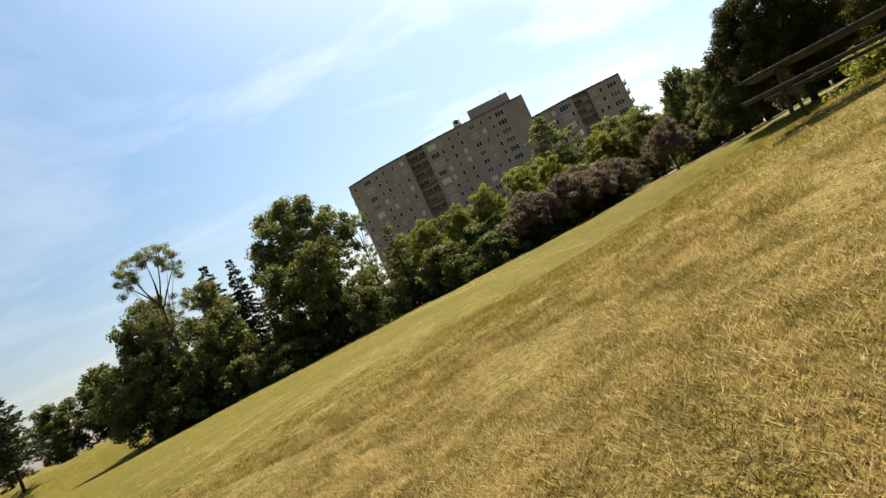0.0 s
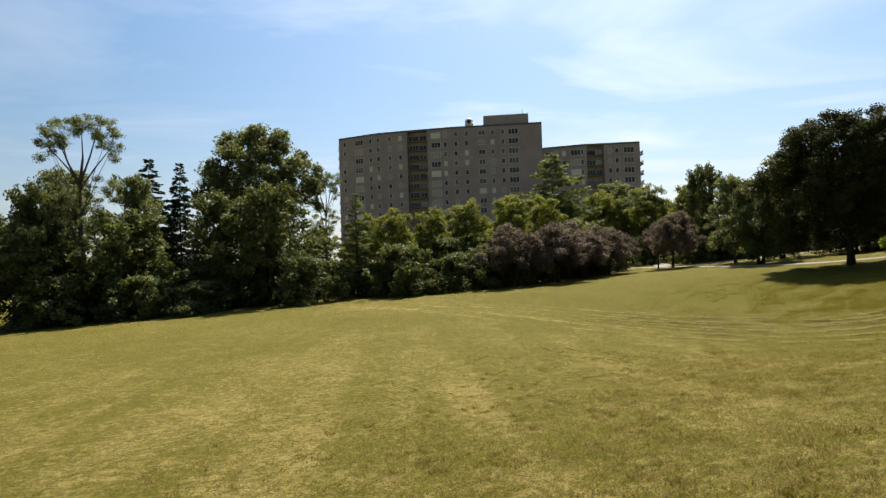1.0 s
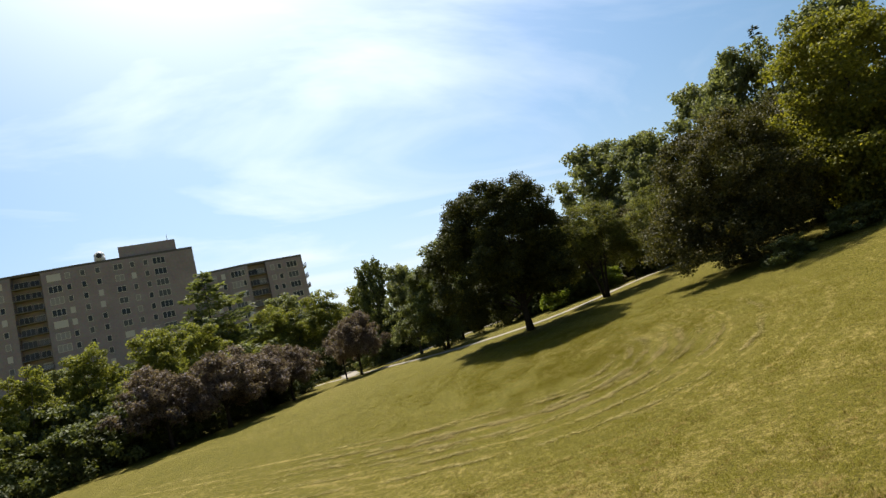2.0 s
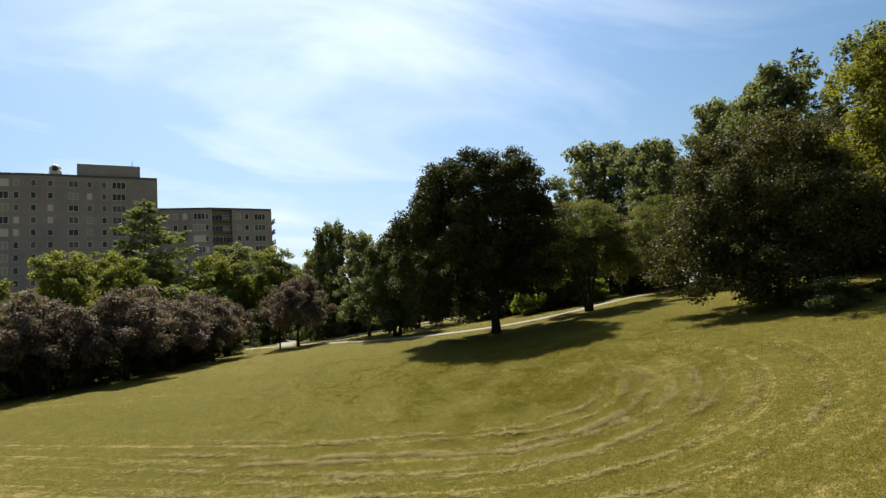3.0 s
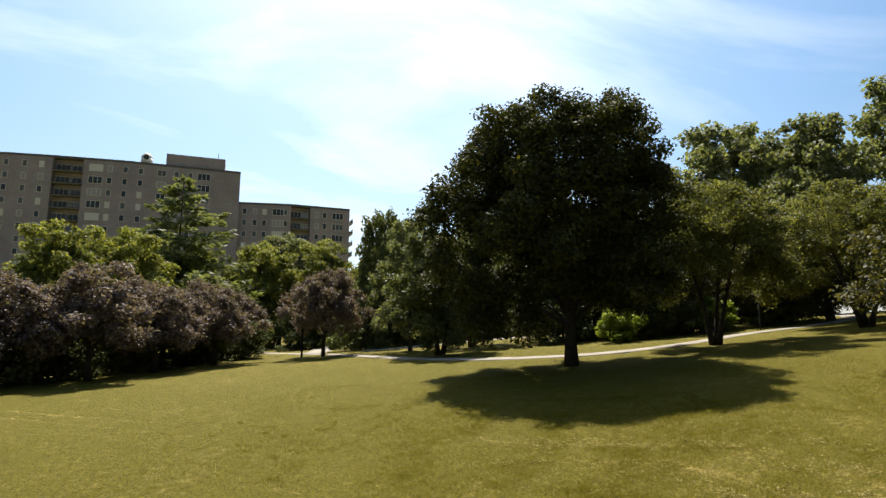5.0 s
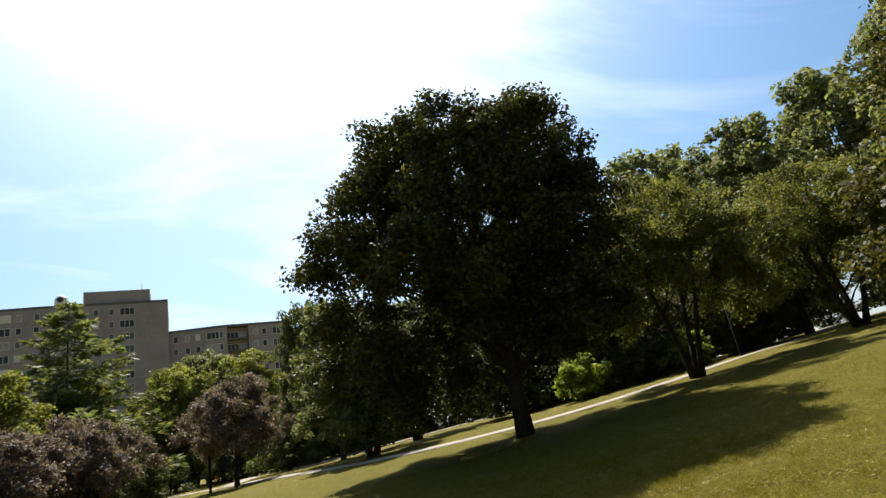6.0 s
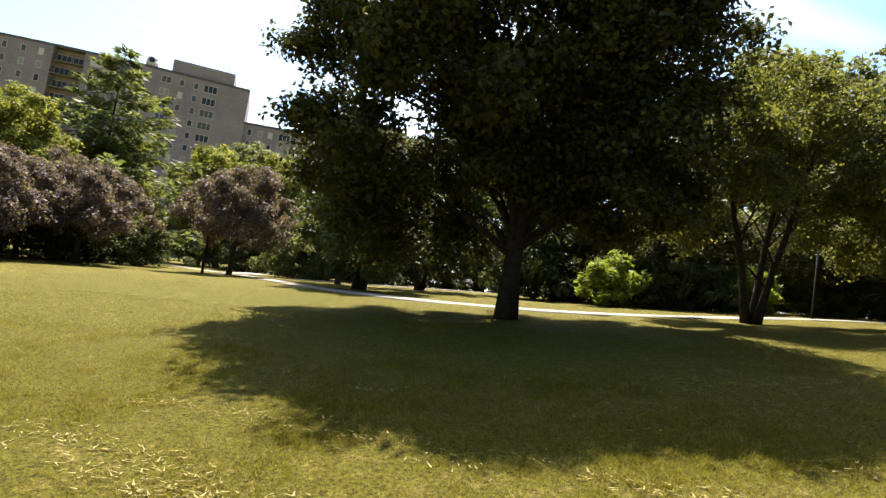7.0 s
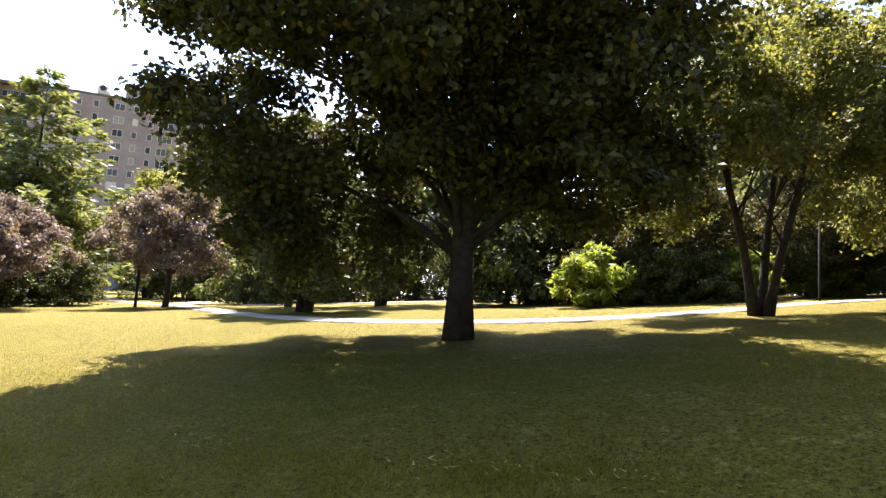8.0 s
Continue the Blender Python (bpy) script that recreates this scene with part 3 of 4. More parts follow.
def conifer(name, x, y, h, w, leaf, label, layers=26, per=9, needles=900, seed=1, bare=0.06, trunk=0.16, group="", droop=0.25, up=0.0, tuft=0.16, fullness=0.85):
    """A spruce or pine: whorls of branches with short twigs of needles."""
    rng = np.random.default_rng(seed)
    ob = thing(name, x, y, gz(x, y) - 0.03, label, "conifer", group)
    bm = bmesh.new()
    tube(bm, [(0, 0, 0), (0.02, 0, h * 0.35), (0, 0.03, h * 0.7), (0, 0, h)], [trunk, trunk * 0.7, trunk * 0.4, 0.012], 8)
    pts, dirs = [], []
    for i in range(layers):
        t0 = bare + (1 - bare) * i / layers
        for k in range(per):
            if rng.random() < 0.12:
                continue
            ang = 6.283 * k / per + rng.uniform(-0.35, 0.35) + i
            t = min(0.985, t0 + rng.uniform(0, 1.6) / layers)
            ll = (w / 2 * (1 - t) ** fullness + 0.05 * w * (1 - t)) * rng.choice([0.6, 0.85, 1.0, 1.15]) * rng.uniform(0.85, 1.1)
            p0 = Vector((0, 0, t * h))
            out = Vector((math.cos(ang), math.sin(ang), 0))
            p1 = p0 + out * ll * 0.6 + Vector((0, 0, (up - droop * 0.5) * ll * 0.6))
            p2 = p0 + out * ll + Vector((0, 0, (up - droop * 0.35) * ll))
            tube(bm, [p0, p1, p2], [trunk * (1 - t) * 0.22 + 0.006, 0.008, 0.004], 4)
            m = max(6, int(needles * ll / (w / 2) / per))
            s = rng.random(m) ** 0.7
            a0, a1, a2 = np.array(p0), np.array(p1), np.array(p2)
            q = np.where((s < 0.6)[:, None], a0 + (a1 - a0) * (s / 0.6)[:, None], a1 + (a2 - a1) * ((s - 0.6) / 0.4)[:, None])
            side = np.array([-out.y, out.x, 0])
            spread = (1.05 - s) * 0.30 * ll + 0.05
            q = q + side * (rng.uniform(-1, 1, m) * spread)[:, None] + np.array([0, 0, -1]) * (rng.random(m) * 0.10 * ll)[:, None]
            pts.append(q)
            dd = np.array(out) * 0.8 + side * rng.uniform(-0.9, 0.9, m)[:, None] + np.array([0, 0, 1]) * rng.uniform(-0.45, 0.3, m)[:, None]
            dirs.append(dd)
    part("trunk", bm, BARK_DARK, ob)
    p = np.vstack(pts); d = np.vstack(dirs)
    d /= np.linalg.norm(d, axis=1)[:, None]
    nn = len(p)
    v = np.cross(d, rng.normal(size=(nn, 3)))
    v /= np.linalg.norm(v, axis=1)[:, None]
    s = tuft * rng.uniform(0.6, 1.3, nn)[:, None]
    verts = np.stack([p, p + d * s * 0.5 + v * s * 0.16, p + d * s, p + d * s * 0.5 - v * s * 0.16], 1).reshape(-1, 3)
    raw_mesh("crown", verts, np.arange(nn * 4).reshape(-1, 4), leaf, ob)
    return ob


def again(ob, x, y, rz, sx=1.0, sz=1.0, label=""):
    """The same tree again elsewhere, turned and grown differently."""
    c = copy_thing(ob, pose(x, y, gz(x, y) - 0.03, 0, 0, rz))
    c.scale = (sx, sx, sz)
    return tagged(c, label)


# the great maple in the middle of the lawn
MAPLE_LOBES = [  # side, ahead, up, half widths
    (-0.2, -0.8, 5.8, 2.2, 2.2, 2.5), (-0.5, -1.0, 7.7, 1.4, 1.4, 0.9), (-1.9, -1.1, 6.9, 1.0, 1.3, 1.0), (-2.7, -0.9, 5.8, 1.0, 1.4, 0.8),
    (-3.7, -0.8, 4.8, 1.0, 1.4, 0.7), (-3.7, -0.4, 2.9, 1.1, 1.4, 0.8), (-2.2, 0.1, 1.7, 1.2, 1.2, 0.8), (1.5, -0.7, 6.9, 1.0, 1.2, 1.0),
    (2.3, -0.5, 5.2, 1.0, 1.4, 1.4), (2.0, 0.1, 3.0, 1.3, 1.6, 1.1), (-0.9, -2.7, 4.1, 1.4, 0.8, 0.8), (0.3, 1.4, 4.1, 1.8, 1.3, 1.6),
    (0.9, -0.9, 7.7, 1.1, 1.2, 0.8), (-2.5, -1.1, 6.9, 0.8, 1.0, 0.7), (-1.2, -0.4, 3.0, 0.9, 0.9, 0.6), (0.6, -0.3, 3.0, 0.8, 0.9, 0.6)]
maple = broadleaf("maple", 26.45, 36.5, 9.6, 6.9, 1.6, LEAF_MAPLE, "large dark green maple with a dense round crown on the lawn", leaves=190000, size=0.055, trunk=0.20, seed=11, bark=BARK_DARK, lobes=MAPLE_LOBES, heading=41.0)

# left edge of the lawn
ash = broadleaf("ash_tree", -26.6, 54.3, 17.6, 8.0, 3.0, LEAF_GREY, "tall airy grey-green ash with a bare forked stem", leaves=26000, size=0.06, trunk=0.27, forks=6, seed=21, lobes=[(-1.5, 0, 16.0, 1.2, 1.4, 0.9), (1.4, 0.3, 16.4, 1.3, 1.4, 1.0), (0.1, 0, 16.5, 0.9, 1.2, 0.7), (-2.5, -0.3, 14.4, 0.45, 0.7, 1.3), (2.5, 0, 14.6, 0.45, 0.7, 1.5), (-1.6, 0.2, 15.0, 0.7, 0.8, 0.7), (1.8, -0.2, 15.2, 0.7, 0.8, 0.7), (1.5, 0, 10.9, 1.0, 1.3, 1.2), (-1.8, 0, 10.2, 1.2, 1.4, 1.3), (-0.6, 0, 8.2, 2.4, 2.0, 1.6)], heading=335.0, bough=0.62, spacing=2.1, twigs=11, clump=0.27)
elm = broadleaf("elm", -14.6, 54.0, 9.8, 6.4, 0.7, LEAF_MID, "leafy mid-green elm at the edge of the lawn", leaves=14000, size=0.14, trunk=0.18, nclump=190, rb=0.10, seed=31, group="trees along the lawn")
broadleaf("locust_tree", -14.0, 62.4, 17.4, 12.0, 4.0, LEAF_GREY, "tall round-crowned olive green tree over the hedge", leaves=52000, size=0.125, trunk=0.28, seed=41, lobes=[(-0.6, 0, 12.6, 3.6, 3.6, 3.8), (-3.6, 0, 10.5, 1.8, 2.2, 2.6), (3.4, 0, 12.4, 2.2, 2.4, 2.2), (0.6, 0, 15.8, 2.4, 2.2, 1.0), (-2.2, 0, 15.2, 1.6, 1.6, 1.1), (4.6, 0.2, 10.4, 1.3, 1.5, 1.5), (0, 0, 7.6, 3.2, 3.0, 2.4)], heading=345.0, bough=1.25, spacing=4.2, twigs=13, clump=0.46)
spruce = conifer("spruce", -28.0, 70.3, 16.5, 8.4, NEEDLE, "dark narrow spruce behind the trees", seed=51, layers=30, per=11, needles=1100, tuft=0.5, group="spruces")
shrub = broadleaf("shrub", 0.1, 51.3, 4.1, 5.4, 0.0, LEAF_MID, "dense rounded green shrub at the lawn's edge", "shrub", leaves=9000, size=0.125, trunk=0.06, shape="mound", nclump=150, rb=0.11, seed=61, stems=3, group="shrubs along the lawn")
bright = broadleaf("buckthorn", -0.4, 54.3, 7.4, 4.8, 0.6, LEAF_BRIGHT, "light yellow-green buckthorn tree in the hedge", leaves=30000, size=0.068, trunk=0.10, seed=71, stems=2, group="trees of the hedge", lobes=[(0, 0, 4.7, 1.3, 1.3, 1.7), (-1.2, 0.3, 3.3, 1.2, 1.2, 1.7), (1.2, -0.2, 3.0, 1.2, 1.3, 1.9), (0.4, 0, 6.3, 0.8, 0.8, 0.8), (-0.7, 0.2, 5.8, 0.6, 0.7, 0.9), (0, 0, 1.6, 1.6, 1.6, 1.2)], bough=0.7, spacing=1.5, twigs=11, clump=0.25)
plum = broadleaf("purple_plum", 18.2, 53.9, 4.5, 5.4, 0.6, LEAF_PURPLE, "small purple-leaved plum tree with a dark short trunk", leaves=30000, size=0.052, trunk=0.11, seed=81, bark=BARK_DARK, group="purple plums", lobes=[(0.2, 0, 2.9, 1.5, 1.6, 0.9), (-1.6, 0.1, 2.3, 1.0, 1.1, 0.8), (1.6, 0.2, 2.4, 1.0, 1.1, 0.9), (-0.4, 0, 3.7, 0.8, 0.9, 0.4), (0.2, -1.3, 1.7, 1.2, 0.7, 0.6), (0.1, 1.2, 2.0, 1.3, 0.8, 0.8)], bough=0.65, spacing=1.3, twigs=10, clump=0.22)
pine = conifer("pine", 17.6, 70.3, 13.8, 15.0, NEEDLE_PINE, "tall soft green pine in the hedge", seed=91, layers=20, per=7, needles=1300, droop=0.1, up=0.12, tuft=0.55, bare=0.1, fullness=0.7)
conifer("pine", -3.7, 54.1, 9.0, 5.2, NEEDLE_PINE, "young pine with upswept branches in the hedge", seed=92, layers=18, per=7, needles=800, droop=0.05, up=0.2, tuft=0.3)
locust = broadleaf("locust_tree", 32.3, 35.4, 6.2, 6.0, 1.6, LEAF_OLIVE, "small three-stemmed olive green tree beside the path", leaves=62000, size=0.043, trunk=0.09, seed=101, stems=3, bark=BARK_DARK, lobes=[(0.2, 0.2, 4.4, 2.0, 2.0, 1.4), (-1.6, 0, 3.6, 1.2, 1.5, 1.0), (1.7, -0.2, 3.6, 1.4, 1.5, 1.1), (0.2, -1.3, 3.2, 1.5, 1.0, 0.8), (0.8, 0.4, 5.3, 1.0, 1.0, 0.6), (2.1, 0.2, 2.3, 0.9, 1.0, 0.7), (-1.9, 0.5, 2.2, 0.8, 1.0, 0.6)], heading=41.0, bough=0.75, spacing=1.7, twigs=12, clump=0.27)
tall_ash = broadleaf("ash_tree", 45.1, 42.9, 12.3, 8.4, 1.5, LEAF_GREY, "tall grey-green ash behind the path", leaves=20000, size=0.135, trunk=0.22, nclump=260, rb=0.075, seed=111, group="trees on the slope")

again(elm, -10.7, 53.0, 70, 0.98, 1.03)
again(elm, -29.6, 50.4, 160, 1.0, 0.82)
again(elm, -22.0, 52.5, 200, 0.95, 0.9)
again(elm, -30.2, 54.6, 20, 0.8, 1.2)
again(tall_ash, -29.0, 56.5, 75, 0.8, 1.08)
again(tall_ash, -23.6, 57.5, 175, 0.6, 1.02)
again(spruce, -25.1, 71.5, 80, 0.8, 0.97, "slim dark spruce behind the trees")
roadside = conifer("spruce", -43.4, 51.6, 12.4, 6.4, NEEDLE, "dark spruce with a bare stem beside the road", seed=57, layers=19, per=7, needles=520, tuft=0.5, bare=0.2, droop=0.3, group="spruces beside the road")
again(roadside, -46.2, 50.6, 220, 1.0, 1.08, "dark spruce with a bare stem beside the road")
again(elm, -47.5, 73.5, 90, 0.9, 1.0, "round grey-green tree beyond the road")
again(elm, -52.5, 71.0, 20, 1.0, 0.8, "round grey-green tree beyond the road")
again(elm, -43.6, 70.0, 250, 0.8, 0.7, "round grey-green tree beyond the road")
again(spruce, -41.0, 74.0, 10, 0.8, 0.6, "dark spruce beyond the road")
again(elm, -41.5, 77.0, 190, 0.8, 0.6, "round grey-green tree beyond the road")
again(ash, -7.9, 65.5, 300, 0.6, 0.72, "thin leafy tree against the sky")
for x, y, rz, sx, sz in ((-20, 50.2, 40, 0.9, 0.8), (-15.8, 49.8, 130, 0.8, 0.62), (-25.5, 50.5, 250, 1.0, 0.95), (-7.4, 51.4, 310, 0.9, 0.95), (4.6, 51.2, 80, 0.85, 0.75), (8.0, 52.3, 200, 0.9, 0.9), (18.4, 60.5, 120, 0.8, 0.7), (27.6, 57.5, 30, 0.6, 0.6), (19.6, 67.0, 150, 0.9, 0.7)):
    again(shrub, x, y, rz, sx, sz)
for x, y, rz, sx, sz in ((2.9, 56.3, 50, 1.0, 1.0), (6.4, 58.0, 140, 1.1, 1.1), (10.5, 59.5, 210, 1.15, 1.12), (14.5, 62, 290, 1.2, 1.12), (12.5, 66, 330, 1.3, 1.2), (18.2, 69.0, 20, 1.3, 1.15), (25.6, 73.0, 220, 1.3, 1.2), (24.5, 75.4, 100, 1.5, 1.3), (30.1, 73.3, 170, 1.4, 1.32), (36, 74, 60, 1.5, 1.3), (-3.0, 57.8, 10, 1.0, 1.0)):
    again(bright, x, y, rz, sx, sz)
for x, y, rz, sx, sz in ((9.4, 50.4, 40, 1.25, 1.15), (12.8, 50.6, 110, 1.25, 1.12), (23.9, 53.9, 190, 1.0, 1.15), (15.4, 52.2, 15, 1.1, 1.0), (17.4, 58.6, 260, 1.0, 1.0), (16.0, 56.0, 330, 1.0, 1.0)):
    again(plum, x, y, rz, sx, sz)
again(locust, 37.8, 33.0, 120, 1.1, 0.9, "several-stemmed olive green tree beside the path")
# between the plums and the maple
again(elm, 29.9, 59.5, 15, 0.62, 0.98)
again(tall_ash, 27.8, 50.8, 75, 0.5, 0.6, "light grey-green young tree beside the path")
broadleaf("elm", 26.9, 46.0, 6.4, 4.6, 0.2, LEAF_MID, "dense green tree beside the path, branches near the ground", leaves=46000, size=0.06, trunk=0.12, seed=125, stems=2, bark=BARK_DARK, lobes=[(0, 0, 4.0, 1.5, 1.5, 1.8), (-1.1, -0.2, 3.0, 1.1, 1.2, 1.3), (1.0, 0, 2.6, 1.1, 1.2, 1.4), (0.1, -0.8, 1.5, 1.4, 1.0, 1.2), (-0.4, 0.2, 5.2, 0.9, 0.9, 0.8)], heading=35.0, bough=0.7, spacing=1.4, twigs=12, clump=0.26)
broadleaf("ash_tree", 30.9, 49.4, 6.5, 4.6, 2.0, LEAF_MID, "small three-stemmed tree on the lawn behind the maple", leaves=14000, size=0.10, trunk=0.10, nclump=110, rb=0.10, seed=121, stems=3, bark=BARK_DARK)
# slope on the right
again(tall_ash, 44.2, 37.4, 70, 0.8, 0.85)
again(tall_ash, 57.0, 46.0, 140, 1.1, 1.1)
again(tall_ash, 52.5, 36.0, 20, 1.0, 1.12, "tall dark grey-green ash high on the slope")
again(tall_ash, 47.0, 30.5, 250, 0.9, 1.08)
again(tall_ash, 46.0, 23.5, 310, 0.95, 1.05)
conifer("spruce", 54.5, 31.0, 16.0, 5.2, NEEDLE, "sparse dark spruce above the trees on the slope", seed=55, layers=17, per=6, needles=520, tuft=0.40, droop=0.3, group="spruces")
near = broadleaf("crab_apple", 30.2, 25.2, 7.2, 6.4, 0.1, LEAF_CRAB, "spreading olive green tree with branches down to the grass", leaves=95000, size=0.052, trunk=0.13, seed=131, stems=2, bark=BARK_DARK, group="trees on the slope", lobes=[(0, 0, 4.6, 2.4, 2.3, 2.4), (-2.0, -0.6, 2.3, 1.7, 1.6, 1.6), (1.7, -0.4, 2.8, 1.8, 1.8, 2.0), (-0.4, -1.6, 1.2, 1.8, 1.3, 1.1), (0.3, 1.8, 2.6, 2.0, 1.6, 1.9), (-1.2, 0.8, 5.0, 1.4, 1.4, 1.3), (0.9, 0.4, 6.1, 1.0, 1.0, 0.8)], heading=70.0)
again(near, 42.0, 38.4, 220, 0.8, 0.75)
again(near, 37.4, 42.0, 60, 0.8, 0.85)
again(near, 37.4, 24.5, 130, 1.05, 1.02)
buckthorn = broadleaf("buckthorn", 34.0, 20.3, 9.2, 7.0, 0.1, LEAF_WILLOW, "tall sunlit yellow-green tree with hanging leafy branches", leaves=62000, size=0.075, trunk=0.15, seed=133, stems=2, bark=BARK_DARK, group="trees on the slope", lobes=[(0, 0, 6.2, 2.3, 2.2, 2.8), (-1.9, -0.6, 4.0, 1.6, 1.5, 2.3), (1.8, -0.3, 3.8, 1.8, 1.8, 2.4), (-0.6, -1.4, 1.7, 2.2, 1.5, 1.6), (0.2, 1.6, 3.0, 2.0, 1.6, 2.2), (-1.3, 0.2, 7.6, 1.1, 1.1, 1.1)], heading=70.0, clump=0.33)
again(buckthorn, 38.5, 15.0, 200, 1.05, 1.0)
again(shrub, 28.0, 22.6, 40, 0.32, 0.24, "low dark shrub under the trees")
again(shrub, 30.6, 20.8, 140, 0.4, 0.26, "low dark shrub under the trees")
again(shrub, 33.5, 17.2, 250, 0.45, 0.3, "low dark shrub under the trees")

# bright low clump beyond the picnic table
broadleaf("shrub", 10.7, 10.9, 0.95, 2.4, 0.0, LEAF_BRIGHT, "low bright yellow-green clump of weeds on the lawn", "shrub", leaves=9000, size=0.045, trunk=0.02, shape="mound", nclump=90, rb=0.11, seed=151, stems=3)

# sumac by the path
sumac = broadleaf("sumac", 33.5, 41.0, 2.0, 2.4, 0.0, LEAF_SUMAC, "sunlit yellow-green sumac bush beside the path", "shrub", leaves=5000, size=0.048, trunk=0.03, seed=141, stems=3, group="sumac bushes", long=2.6, lobes=[(0, 0, 1.0, 0.8, 0.8, 0.7), (-0.6, -0.2, 0.6, 0.6, 0.6, 0.5), (0.6, 0.1, 0.7, 0.6, 0.7, 0.6)], bough=0.42, spacing=0.5, twigs=7, clump=0.17)
again(sumac, 38.3, 39.6, 200, 1.0, 0.95)
again(sumac, 41.5, 38.9, 300, 0.9, 0.9)

# undergrowth behind the trees; the shade of the woods is put into its leaf colour
under = random.Random(5)
line_a = [(-38 + 3.0 * k, 57.5 + 2.2 * math.sin(k * 1.3)) for k in range(3, 17)]
undergrowth = broadleaf("shrub", 39.5, 44.6, 3.6, 5.0, 0.0, LEAF_SHADED, "green undergrowth shrub at the edge of the woods, shade put into its leaf colour", "shrub", leaves=16000, size=0.085, trunk=0.05, shape="mound", nclump=150, rb=0.10, seed=63, stems=3, group="undergrowth")
line_b = [(26.5, 66), (30, 63.5), (33, 61), (36.5, 60), (40, 58.6), (43.5, 56.5), (46.5, 53), (48, 49), (46, 46.5), (42.5, 45.5), (36.8, 44.2), (34.0, 45.5), (31.5, 58.5), (50, 45), (55, 45), (47, 33), (44, 28.5), (40, 24.5), (38, 20), (36.5, 15)]
for x, y, rz, sx, sz in ((8.0, 52.6, 30, 0.8, 0.7), (11.2, 52.6, 75, 0.8, 0.62), (14.4, 54.4, 200, 0.8, 0.6), (17.6, 56.6, 140, 0.8, 0.6), (20.3, 58.2, 300, 0.7, 0.55)):
    again(undergrowth, x, y, rz, sx, sz, "green undergrowth shrub under the plum trees, shade put into its leaf colour")
for x, y, rz, sx, sz in ((35.3, 40.6, 75, 0.46, 0.46), (36.9, 40.0, 160, 0.44, 0.42)):
    again(undergrowth, x, y, rz, sx, sz, "green shrub beside the sumac, shade put into its leaf colour")
for k, (x, y) in enumerate(line_a + line_b):
    again(shrub if k < len(line_a) else undergrowth, x, y, under.uniform(0, 360), under.uniform(0.85, 1.2), under.uniform(0.8, 1.25))

# woods that close the view
far_rng = random.Random(7)
for i in range(34):
    t = i / 33
    ang = radians(-62 + 150 * t)
    d = far_rng.uniform(62, 76) if ang > radians(12) else far_rng.uniform(78, 92)
    x, y = 10 + math.sin(ang) * d, 14 + math.cos(ang) * d
    src = (elm, tall_ash, elm, bright)[i % 4]
    again(src, x, y, far_rng.uniform(0, 360), far_rng.uniform(1.0, 1.35), far_rng.uniform(0.75, 0.95))

# ---------------------------------------------------------------- apartment block beyond the trees
STOREY, ROOF_A, ROOF_B = 2.56, 39.0, 32.4


def prism(bm, outline, z0, z1):
    lo = [bm.verts.new((x, y, z0)) for x, y in outline]
    hi = [bm.verts.new((x, y, z1)) for x, y in outline]
    n = len(outline)
    for i in range(n):
        bm.faces.new((lo[i], lo[(i + 1) % n], hi[(i + 1) % n], hi[i]))
    bm.faces.new(hi)
    bm.faces.new(list(reversed(lo)))
    bmesh.ops.recalc_face_normals(bm, faces=bm.faces)


class Front:
    """A facade along a bent line; u runs from 0 to 1 along it."""

    def __init__(self, points):
        self.p = [Vector((*q, 0)) for q in points]
        self.len = [(b - a).length for a, b in zip(self.p, self.p[1:])]
        self.total = sum(self.len)

    def at(self, u):
        s = u * self.total
        for i, k in enumerate(self.len):
            if s <= k or i == len(self.len) - 1:
                d = (self.p[i + 1] - self.p[i]).normalized()
                return self.p[i] + d * s, d, Vector((d.y, -d.x, 0))
            s -= k

    def outline(self, notches, back, deep=1.5):
        """The ground plan: the front with its balcony bays cut in, and the back wall."""
        us = sorted({0.0, 1.0, *(sum(self.len[:i]) / self.total for i in range(1, len(self.len)))})
        us = [u for u in us if not any(a <= u <= b for a, b in notches)]
        pts = [(u, 0) for u in us]
        for a, b in notches:
            pts += [(a, 0), (a + 1e-4, 1), (b - 1e-4, 1), (b, 0)]
        pts.sort()
        out = []
        for u, inn in pts:
            p, d, o = self.at(u)
            q = p - o * deep if inn else p
            out.append((q.x, q.y))
        e0, e1 = self.at(0.0), self.at(1.0)
        q1, q0 = e1[0] - e1[2] * back, e0[0] - e0[2] * back
        return out + [(q1.x, q1.y), (q0.x, q0.y)]


